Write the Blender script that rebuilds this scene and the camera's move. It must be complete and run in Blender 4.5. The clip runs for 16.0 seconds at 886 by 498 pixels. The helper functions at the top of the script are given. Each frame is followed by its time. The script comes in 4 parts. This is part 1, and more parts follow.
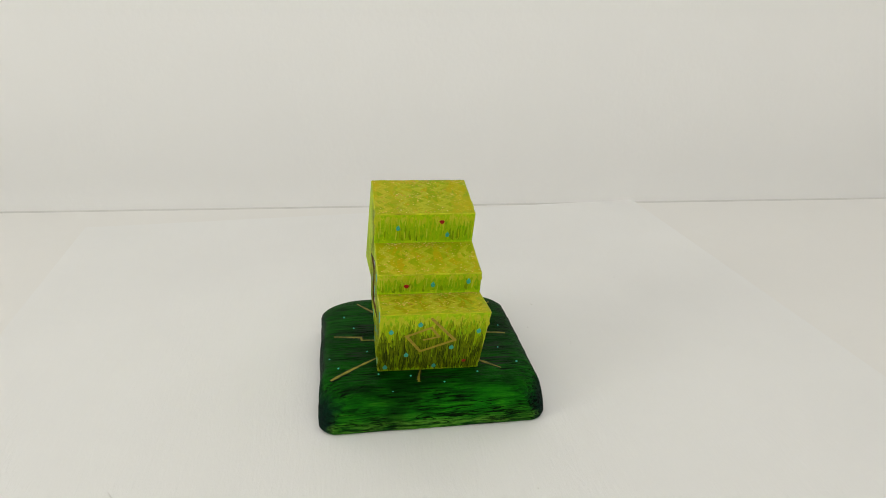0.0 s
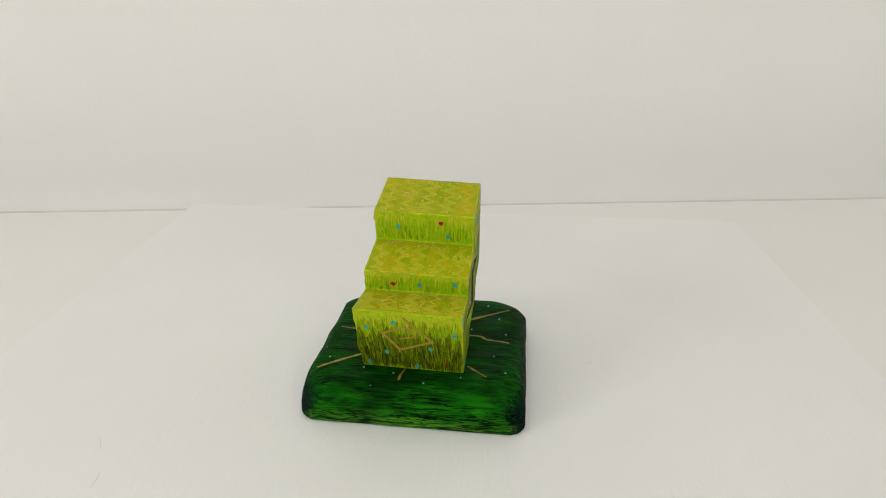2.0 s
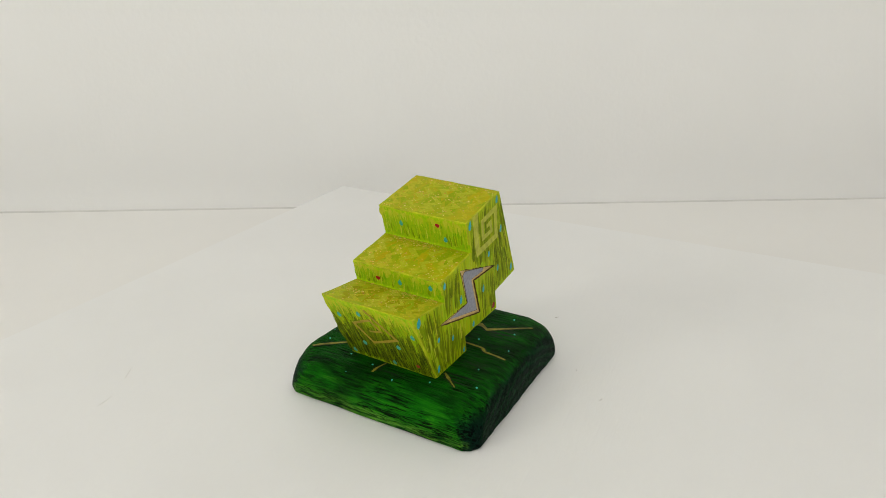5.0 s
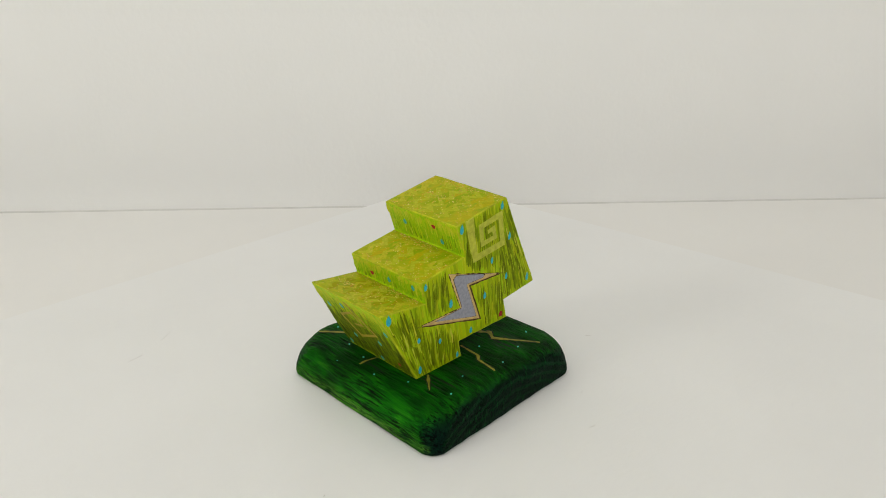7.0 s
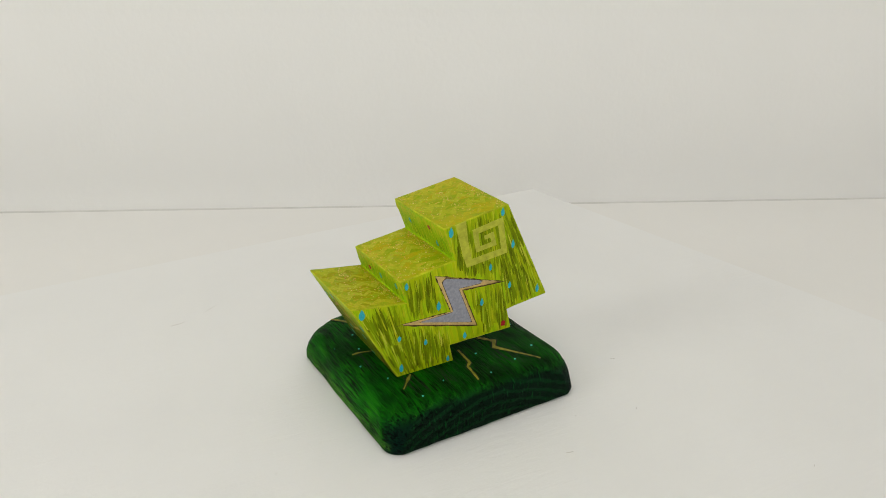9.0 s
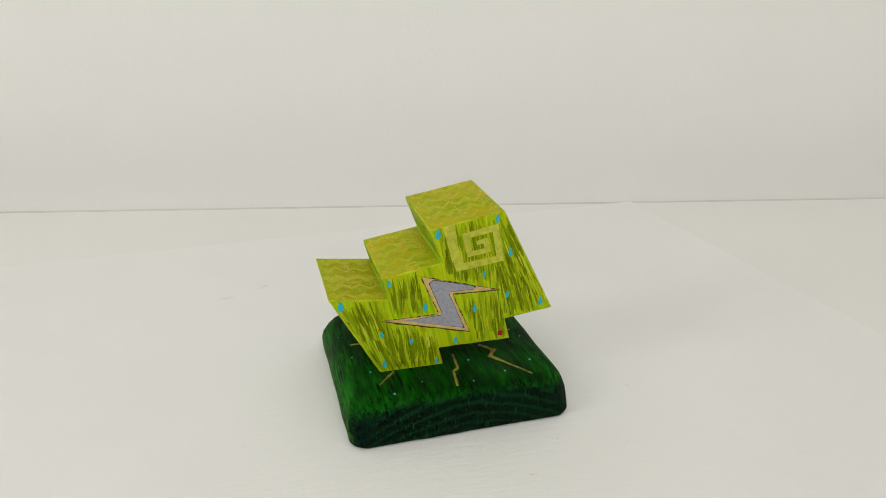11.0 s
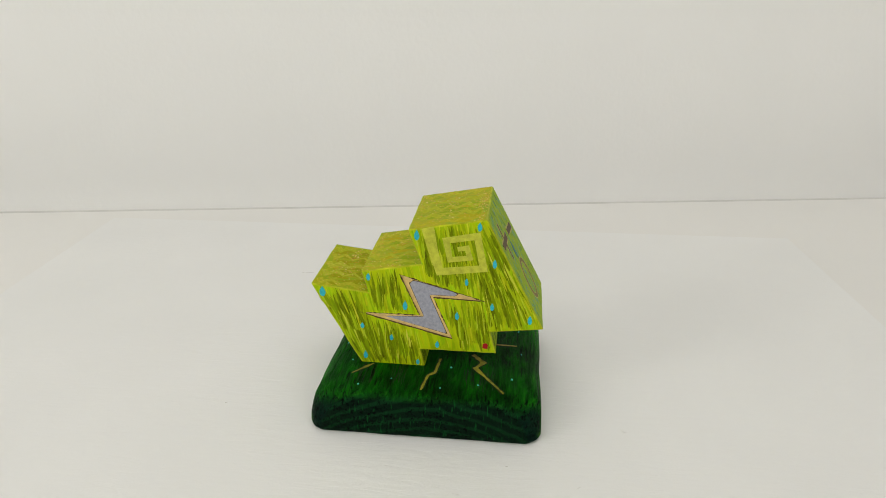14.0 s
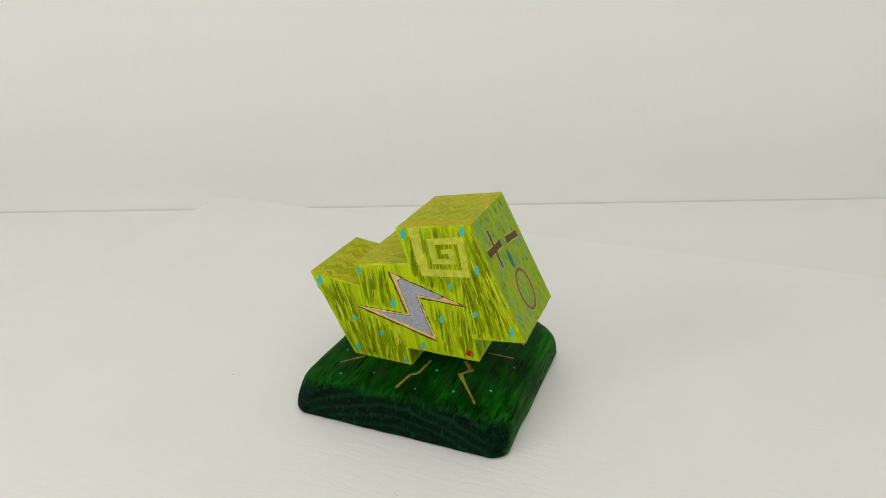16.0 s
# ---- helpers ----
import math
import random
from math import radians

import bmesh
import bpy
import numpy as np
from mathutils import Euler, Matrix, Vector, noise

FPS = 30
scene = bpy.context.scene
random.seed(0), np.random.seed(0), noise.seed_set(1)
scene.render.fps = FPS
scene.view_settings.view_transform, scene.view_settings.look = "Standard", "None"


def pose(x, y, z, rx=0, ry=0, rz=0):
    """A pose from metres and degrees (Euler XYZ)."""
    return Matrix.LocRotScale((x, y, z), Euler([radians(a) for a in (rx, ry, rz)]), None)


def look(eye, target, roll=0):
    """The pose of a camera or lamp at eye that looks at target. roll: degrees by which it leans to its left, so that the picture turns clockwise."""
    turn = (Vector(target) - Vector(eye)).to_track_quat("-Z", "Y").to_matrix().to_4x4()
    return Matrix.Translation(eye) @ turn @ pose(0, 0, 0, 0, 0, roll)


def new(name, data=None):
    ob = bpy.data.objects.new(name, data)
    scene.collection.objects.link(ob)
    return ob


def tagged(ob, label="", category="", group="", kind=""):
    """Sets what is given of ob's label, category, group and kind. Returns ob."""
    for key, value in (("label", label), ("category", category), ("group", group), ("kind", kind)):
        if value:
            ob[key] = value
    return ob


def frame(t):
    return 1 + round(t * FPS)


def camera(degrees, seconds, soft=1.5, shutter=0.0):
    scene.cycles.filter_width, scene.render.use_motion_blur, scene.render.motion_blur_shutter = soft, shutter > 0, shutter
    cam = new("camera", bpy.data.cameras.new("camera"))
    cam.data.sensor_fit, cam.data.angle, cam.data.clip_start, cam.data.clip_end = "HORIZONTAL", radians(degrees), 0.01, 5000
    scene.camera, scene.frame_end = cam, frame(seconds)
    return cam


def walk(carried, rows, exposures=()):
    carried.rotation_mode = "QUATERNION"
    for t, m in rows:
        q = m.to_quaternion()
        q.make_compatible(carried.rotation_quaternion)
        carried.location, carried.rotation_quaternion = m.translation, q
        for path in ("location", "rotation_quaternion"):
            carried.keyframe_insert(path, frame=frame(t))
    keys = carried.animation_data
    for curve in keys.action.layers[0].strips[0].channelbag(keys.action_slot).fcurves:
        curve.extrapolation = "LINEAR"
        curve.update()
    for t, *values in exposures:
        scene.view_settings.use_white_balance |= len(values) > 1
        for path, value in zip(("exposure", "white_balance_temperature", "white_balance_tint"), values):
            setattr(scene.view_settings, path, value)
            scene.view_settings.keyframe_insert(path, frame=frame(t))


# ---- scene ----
cam = camera(63.9, 16.0, soft=0.95)
EYE = pose(0, -0.385, 0.2386, 0, 0, -1.68) @ pose(0, 0, 0, 90 - 21.69) @ pose(0, 0, 0, 0, 0, 0.68)
walk(cam, [(0.0, EYE), (16.0, EYE)], exposures=[(0.0, 0.0), (16.0, 0.0)])

# ---- light: a side window; rear and overhead fill lamps are added, unseen ----
world = bpy.data.worlds.new("sky")
scene.world = world
world.use_nodes = True
sky = world.node_tree.nodes.new("ShaderNodeTexSky")
sky.sky_type, sky.sun_disc = "NISHITA", False
sky.sun_elevation, sky.sun_rotation = radians(40), radians(200)
back = world.node_tree.nodes["Background"]
back.inputs["Strength"].default_value = 0.1
world.node_tree.links.new(sky.outputs[0], back.inputs["Color"])

TABLE = -0.004          # table top; the sheet's upper face is z = 0
WALL = pose(0.0, 0.478, 0.0, 0, 0, 3.46)     # the plane of the back wall
TABLE_EDGE = pose(0.0, 0.3585, 0.0, 0, 0, 3.45)   # the rear edge of the table
ROOM_X, ROOM_Y, FLOOR, CEILING = (-1.75, 2.1), -2.4, -0.78, 1.75


def area_lamp(name, m, wide, high, watts, colour):
    lamp = bpy.data.lights.new(name, "AREA")
    lamp.shape, lamp.size, lamp.size_y, lamp.energy, lamp.color = "RECTANGLE", wide, high, watts, colour
    ob = new(name, lamp)
    ob.matrix_world = m
    return ob


WIN_L = (-1.20, -0.70, 0.45, 1.50)    # y0, y1, z0, z1 of the tall window opening in the side wall
REAR_FILL = (-1.2, 1.4, 0.70, 1.62)      # x0, x1, z0, z1 of an added opening behind the camera, for fill
TOP_FILL = (-0.9, 0.9, -1.0, 0.3)        # x0, x1, y0, y1 of an added, unseen ceiling opening, for overhead fill
FILL_TINT = (1.0, 0.966, 0.843)
mid_y, mid_z = (WIN_L[0] + WIN_L[1]) / 2, (WIN_L[2] + WIN_L[3]) / 2
area_lamp("window_light_side", look((ROOM_X[0] - 0.05, mid_y, mid_z), (0, mid_y, mid_z)), WIN_L[1] - WIN_L[0], WIN_L[3] - WIN_L[2], 13.0, (1.0, 0.982, 0.90))
# fill lamp behind the camera, added unseen to brighten the wall evenly
mid_x, mid_z = (REAR_FILL[0] + REAR_FILL[1]) / 2, (REAR_FILL[2] + REAR_FILL[3]) / 2
area_lamp("fill_light_rear", look((mid_x, ROOM_Y - 0.05, mid_z), (mid_x, 0, mid_z)), REAR_FILL[1] - REAR_FILL[0], REAR_FILL[3] - REAR_FILL[2], 15.6, FILL_TINT)
# overhead fill lamp, added unseen to light the table from above
fill_x, fill_y = (TOP_FILL[0] + TOP_FILL[1]) / 2, (TOP_FILL[2] + TOP_FILL[3]) / 2
area_lamp("fill_light_top", pose(fill_x, fill_y, CEILING + 0.05), TOP_FILL[1] - TOP_FILL[0], TOP_FILL[3] - TOP_FILL[2], 7.05, FILL_TINT)


# ---- materials ----
def material(name, rough=0.6, metal=0.0):
    m = bpy.data.materials.new(name)
    m.use_nodes = True
    b = m.node_tree.nodes["Principled BSDF"]
    b.inputs["Roughness"].default_value = rough
    b.inputs["Metallic"].default_value = metal
    b.inputs["Specular IOR Level"].default_value = 0.16
    return m, m.node_tree.nodes, m.node_tree.links, b


def noise_node(nodes, links, scale, stretch=(1, 1, 1), detail=4.0, rough=0.55, distortion=0.0, lean=0.0):
    """Noise in the object's own metres; scale: features a metre; lean: degrees that the stretched axis leans about x."""
    co, mp, nz = nodes.new("ShaderNodeTexCoord"), nodes.new("ShaderNodeMapping"), nodes.new("ShaderNodeTexNoise")
    mp.vector_type = "TEXTURE"
    mp.inputs["Rotation"].default_value = (radians(lean), 0, 0)
    mp.inputs["Scale"].default_value = tuple(1.0 / max(k, 1e-6) for k in stretch)
    nz.inputs["Scale"].default_value, nz.inputs["Detail"].default_value = scale, detail
    nz.inputs["Roughness"].default_value, nz.inputs["Distortion"].default_value = rough, distortion
    links.new(co.outputs["Object"], mp.inputs["Vector"])
    links.new(mp.outputs[0], nz.inputs["Vector"])
    return nz


def ramp(nodes, links, source, stops):
    r = nodes.new("ShaderNodeValToRGB")
    e = r.color_ramp.elements
    while len(e) < len(stops):
        e.new(0.5)
    for k, (at, colour) in enumerate(stops):
        e[k].position, e[k].color = at, (*colour, 1) if len(colour) == 3 else colour
    links.new(source, r.inputs[0])
    return r


def mix(nodes, links, factor, a, b, mode="MIX"):
    n = nodes.new("ShaderNodeMix")
    n.data_type, n.blend_type = "RGBA", mode
    for socket, value in ((n.inputs[0], factor), (n.inputs[6], a), (n.inputs[7], b)):
        if isinstance(value, (int, float)):
            socket.default_value = value
        elif isinstance(value, tuple):
            socket.default_value = (*value, 1)
        else:
            links.new(value, socket)
    return n.outputs[2]


def bump(nodes, links, bsdf, height, strength, distance):
    n = nodes.new("ShaderNodeBump")
    n.inputs["Strength"].default_value, n.inputs["Distance"].default_value = strength, distance
    links.new(height, n.inputs["Height"])
    links.new(n.outputs[0], bsdf.inputs["Normal"])


def plain_paint(name, colour, vary=0.12, scale=300, rough=0.6, relief=0.0, relief_scale=900, metal=0.0):
    """Paint with two scales of variation."""
    m, n, l, b = material(name, rough, metal)
    big = noise_node(n, l, scale)
    fine = noise_node(n, l, scale * 7)
    low = tuple(c * (1 - vary) for c in colour)
    high = tuple(min(1, c * (1 + vary)) for c in colour)
    c = ramp(n, l, big.outputs[0], [(0.3, low), (0.7, high)]).outputs[0]
    c = mix(n, l, 0.3, c, ramp(n, l, fine.outputs[0], [(0.3, low), (0.7, high)]).outputs[0])
    l.new(c, b.inputs["Base Color"])
    if relief:
        bump(n, l, b, noise_node(n, l, relief_scale).outputs[0], 0.6, relief)
    return m


WHITE_WALL = plain_paint("white_wall_paint", (0.85, 0.842, 0.822), 0.012, 3, 0.85, 0.0004, 160)
TABLE_TOP = plain_paint("cream_table_paint", (0.800, 0.785, 0.755), 0.012, 5, 0.75, 0.0002, 200)


def brushed_white(name, colour, rough):
    """White-primed card: brush ridges along one way and a fine tooth."""
    m, n, l, b = material(name, rough)
    big, ridge, tooth = noise_node(n, l, 7), noise_node(n, l, 260, (1, 0.16, 1), 5.0, 0.65, 0.9), noise_node(n, l, 700)
    low, high = tuple(c * 0.985 for c in colour), tuple(c * 1.012 for c in colour)
    l.new(ramp(n, l, big.outputs[0], [(0.35, low), (0.65, high)]).outputs[0], b.inputs["Base Color"])
    add = n.new("ShaderNodeMath")
    add.operation = "MULTIPLY_ADD"
    add.inputs[1].default_value = 0.35
    l.new(tooth.outputs[0], add.inputs[0])
    l.new(ridge.outputs[0], add.inputs[2])
    b.inputs["Specular IOR Level"].default_value = 0.35
    bump(n, l, b, add.outputs[0], 0.5, 0.0005)
    return m


PAPER = brushed_white("white_primed_paper", (0.805, 0.799, 0.780), 0.5)
# grey that stands in for the shaded gap line behind the table
GAP_GREY = plain_paint("grey_gap_shade", (0.64, 0.625, 0.595), 0.15, 9, 0.85)
FLOOR_MAT = plain_paint("grey_floor", (0.55, 0.53, 0.50), 0.1, 6, 0.7)


def lime_paint(name, stops, wash, fleck, streak=(1, 1, 0.18), scale=220, rough=0.5, mottle=0.4, lean=0.0, cover=0.8):
    """Hand-brushed lime paint in four layers: ground, blotches, thin darker washes and pale dry-brush lines along the brush."""
    m, n, l, b = material(name, rough)
    b.inputs["Specular IOR Level"].default_value = 0.05
    brush = noise_node(n, l, scale, streak, 5.0, 0.6, 0.4, lean)
    blotch = noise_node(n, l, 70, (1, 1, 0.7), 4.0, 0.6, 0.6)
    thin = noise_node(n, l, scale * 1.7, tuple(k ** 1.15 for k in streak), 3.0, 0.55, 0.7, lean + 2)
    dry = noise_node(n, l, scale * 3.2, tuple(k ** 1.3 for k in streak), 3.0, 0.6, 0.5, lean - 2)
    c = ramp(n, l, brush.outputs[0], stops).outputs[0]
    c2 = ramp(n, l, blotch.outputs[0], stops).outputs[0]
    c = mix(n, l, mottle, c, c2)
    c = mix(n, l, ramp(n, l, thin.outputs[0], [(0.50, (0, 0, 0)), (0.57, (cover, cover, cover))]).outputs[0], c, wash)
    c = mix(n, l, ramp(n, l, dry.outputs[0], [(0.57, (0, 0, 0)), (0.66, (0.8, 0.8, 0.8))]).outputs[0], c, fleck)
    l.new(c, b.inputs["Base Color"])
    add = n.new("ShaderNodeMath")
    add.operation = "ADD"
    l.new(brush.outputs[0], add.inputs[0])
    l.new(dry.outputs[0], add.inputs[1])
    bump(n, l, b, add.outputs[0], 0.5, 0.0004)
    return m


SIDE_LIME = lime_paint("lime_side_paint", [(0.30, (0.23, 0.37, 0.003)), (0.42, (0.37, 0.49, 0.003)), (0.50, (0.48, 0.54, 0.004)), (0.57, (0.29, 0.53, 0.004)), (0.66, (0.44, 0.59, 0.005)), (0.80, (0.59, 0.62, 0.014))],
                       (0.20, 0.31, 0.002), (0.62, 0.63, 0.03), (1, 1, 0.085), 230, lean=13, cover=0.6)
RISER_LIME = lime_paint("lime_riser_paint", [(0.28, (0.20, 0.43, 0.003)), (0.45, (0.33, 0.53, 0.004)), (0.62, (0.42, 0.58, 0.005)), (0.80, (0.52, 0.60, 0.010))],
                        (0.20, 0.43, 0.003), (0.58, 0.62, 0.025), (1, 1, 0.16), 240, lean=-8, cover=0.5)
TOP_LIME = lime_paint("olive_gold_top_paint", [(0.30, (0.17, 0.29, 0.002)), (0.42, (0.27, 0.36, 0.003)), (0.50, (0.34, 0.38, 0.003)), (0.560, (0.46, 0.37, 0.004)), (0.62, (0.26, 0.40, 0.003)), (0.74, (0.45, 0.44, 0.008))],
                      (0.25, 0.35, 0.003), (0.50, 0.45, 0.02), (0.5, 0.5, 1), 90, 0.42, 0.5, cover=0.35)
BACK_LIME = lime_paint("lime_back_paint", [(0.28, (0.18, 0.31, 0.010)), (0.45, (0.28, 0.41, 0.010)), (0.6, (0.35, 0.48, 0.012)), (0.78, (0.43, 0.52, 0.03))],
                       (0.14, 0.32, 0.05), (0.42, 0.48, 0.04), (1, 1, 0.4), 200, lean=27, cover=0.45)


EDGE_LIME = plain_paint("pale_lime_edges", (0.41, 0.45, 0.010), 0.45, 150, 0.5)


def island_paint(name, stops, rough=0.55, metal=0.0, single=False, under=None, lean=13.0, thin=0.85):
    """Brush marks: every mark takes its own shade; where the paint is thin, the ground colour under it shows in streaks."""
    m, n, l, b = material(name, rough, metal)
    b.inputs["Specular IOR Level"].default_value = 0.05
    g = n.new("ShaderNodeObjectInfo" if single else "ShaderNodeNewGeometry")
    c = ramp(n, l, g.outputs["Random" if single else "Random Per Island"], stops).outputs[0]
    if under:
        worn = noise_node(n, l, 560, (1, 1, 0.30), 5.0, 0.7, 0.6, lean)
        c = mix(n, l, ramp(n, l, worn.outputs[0], [(0.36, (0, 0, 0)), (0.62, (thin, thin, thin))]).outputs[0], c, under)
    fine = noise_node(n, l, 900)
    l.new(mix(n, l, 0.35, c, ramp(n, l, fine.outputs[0], [(0.3, (0.55, 0.55, 0.55)), (0.7, (1, 1, 1))]).outputs[0], "MULTIPLY"), b.inputs["Base Color"])
    return m


LIME = (0.42, 0.53, 0.005)
GRASS_STOPS = [(0.0, (0.072, 0.082, 0.001)), (0.3, (0.115, 0.135, 0.001)), (0.6, (0.165, 0.205, 0.002)), (0.8, (0.18, 0.28, 0.002)), (1.0, (0.28, 0.37, 0.003))]
GRASS = island_paint("dark_grass_strokes", GRASS_STOPS, under=(0.24, 0.36, 0.003), thin=0.6)
BLADE = island_paint("dark_grass_blade", GRASS_STOPS, single=True, under=(0.24, 0.36, 0.003), thin=0.6)
GRASS_WASH = island_paint("olive_grass_wash", [(0.0, (0.19, 0.235, 0.002)), (0.4, (0.27, 0.34, 0.003)), (0.7, (0.23, 0.39, 0.003)), (1.0, (0.34, 0.37, 0.003))], under=LIME, thin=0.7)
GRASS_LIGHT = island_paint("light_grass_strokes", [(0.0, (0.52, 0.54, 0.012)), (0.35, (0.42, 0.50, 0.008)), (0.6, (0.36, 0.54, 0.008)), (1.0, (0.62, 0.62, 0.05))])
RISER_STROKE = island_paint("green_riser_strokes", [(0.0, (0.12, 0.35, 0.003)), (0.5, (0.19, 0.46, 0.003)), (1.0, (0.30, 0.52, 0.004))], under=(0.40, 0.54, 0.008), lean=-8)
RISER_PALE = island_paint("pale_yellow_riser_strokes", [(0.0, (0.50, 0.53, 0.02)), (0.5, (0.58, 0.57, 0.04)), (1.0, (0.46, 0.54, 0.012))], under=(0.48, 0.56, 0.012), lean=-8)
RISER_TIP = island_paint("olive_riser_strokes", [(0.0, (0.13, 0.22, 0.002)), (1.0, (0.22, 0.31, 0.003))], under=(0.26, 0.42, 0.004), lean=-8)
FRONT_LIME = island_paint("olive_lime_front_strokes", [(0.0, (0.12, 0.20, 0.002)), (0.5, (0.20, 0.27, 0.003)), (0.85, (0.18, 0.34, 0.003)), (1.0, (0.40, 0.45, 0.008))])
# dark olive brushwork whose colour also holds some shade of the overhanging front
FRONT_WASH_SHADE = island_paint("olive_front_wash_and_shade", [(0.0, (0.025, 0.045, 0.001)), (0.4, (0.055, 0.08, 0.002)), (0.75, (0.10, 0.14, 0.002)), (1.0, (0.17, 0.23, 0.003))], under=(0.18, 0.24, 0.003), lean=-29)
FRONT_DARK_SHADE = island_paint("dark_olive_and_shade_strokes", [(0.0, (0.018, 0.030, 0.002)), (0.5, (0.05, 0.07, 0.003)), (1.0, (0.14, 0.18, 0.004))])
ZIGZAG = island_paint("pale_zigzag_paint", [(0.0, (0.46, 0.50, 0.02)), (0.6, (0.55, 0.54, 0.045)), (1.0, (0.55, 0.47, 0.015))], single=True, under=(0.38, 0.41, 0.008))
FLAKE = island_paint("gold_flakes", [(0.0, (0.55, 0.27, 0.02)), (0.35, (0.66, 0.42, 0.05)), (0.7, (0.70, 0.52, 0.10)), (0.85, (0.78, 0.62, 0.20)), (1.0, (0.32, 0.15, 0.02))], 0.3, 0.0)
DASH = island_paint("teal_rain_brushwork", [(0.0, (0.06, 0.15, 0.02)), (0.25, (0.10, 0.24, 0.03)), (0.45, (0.09, 0.36, 0.26)), (0.65, (0.10, 0.36, 0.40)), (0.8, (0.16, 0.26, 0.30)), (0.92, (0.22, 0.44, 0.28)), (1.0, (0.16, 0.30, 0.04))], under=(0.26, 0.42, 0.05), lean=27)
BROWN_WASH = island_paint("brown_olive_wash", [(0.0, (0.28, 0.28, 0.002)), (0.5, (0.32, 0.31, 0.003)), (1.0, (0.38, 0.32, 0.003))], under=(0.33, 0.36, 0.003))
ORANGE_WASH = island_paint("orange_yellow_wash", [(0.0, (0.52, 0.37, 0.005)), (1.0, (0.48, 0.43, 0.006))], under=(0.36, 0.39, 0.003))
GREEN_WASH = island_paint("green_top_wash", [(0.0, (0.24, 0.35, 0.002)), (1.0, (0.28, 0.40, 0.003))], under=(0.32, 0.39, 0.003))
SIGN_RIM = plain_paint("pale_tan_sign_outline", (0.44, 0.40, 0.09), 0.3, 420, 0.55)
DROP = plain_paint("turquoise_drop_paint", (0.035, 0.41, 0.47), 0.25, 900, 0.4)
CUT_WOOD = plain_paint("brown_cut_wood", (0.13, 0.08, 0.028), 0.5, 420, 0.8, 0.0003, 700)
DARK_EDGE = plain_paint("dark_olive_lower_edge", (0.10, 0.12, 0.006), 0.4, 300, 0.6)
DROP_DULL = plain_paint("dull_teal_drop_paint", (0.055, 0.36, 0.25), 0.3, 900, 0.45)
DROP_DEEP = plain_paint("deep_teal_drop_paint", (0.01, 0.14, 0.16), 0.25, 900, 0.4)
RED = plain_paint("red_heart_paint", (0.34, 0.012, 0.012), 0.2, 900, 0.4)
SPIRAL = plain_paint("pale_yellow_spiral_paint", (0.47, 0.49, 0.045), 0.3, 320, 0.6, 0.0002, 700)
DIAMOND = plain_paint("ochre_spiral_paint", (0.34, 0.25, 0.022), 0.35, 420, 0.55)
SIGN_BROWN = plain_paint("brown_sign_paint", (0.10, 0.06, 0.025), 0.4, 420, 0.55)
RING_PAINT = plain_paint("ochre_ring_paint", (0.20, 0.14, 0.028), 0.25, 500, 0.55)
BARE_WOOD = plain_paint("bare_tan_wood", (0.70, 0.50, 0.19), 0.25, 350, 0.65, 0.0002, 600)
BURNT = plain_paint("burnt_brown_edge", (0.085, 0.05, 0.016), 0.6, 420, 0.8, 0.0003, 700)
FELT = plain_paint("grey_felt", (0.34, 0.345, 0.40), 0.22, 650, 0.95, 0.0008, 900)
RAY_GOLD = plain_paint("gold_ray_paint", (0.24, 0.215, 0.022), 0.8, 230, 0.45)
RAY_DARK = plain_paint("dark_ray_outline", (0.006, 0.020, 0.006), 0.3, 500, 0.5)
DOT = plain_paint("pale_turquoise_dots", (0.10, 0.62, 0.50), 0.15, 900, 0.4)


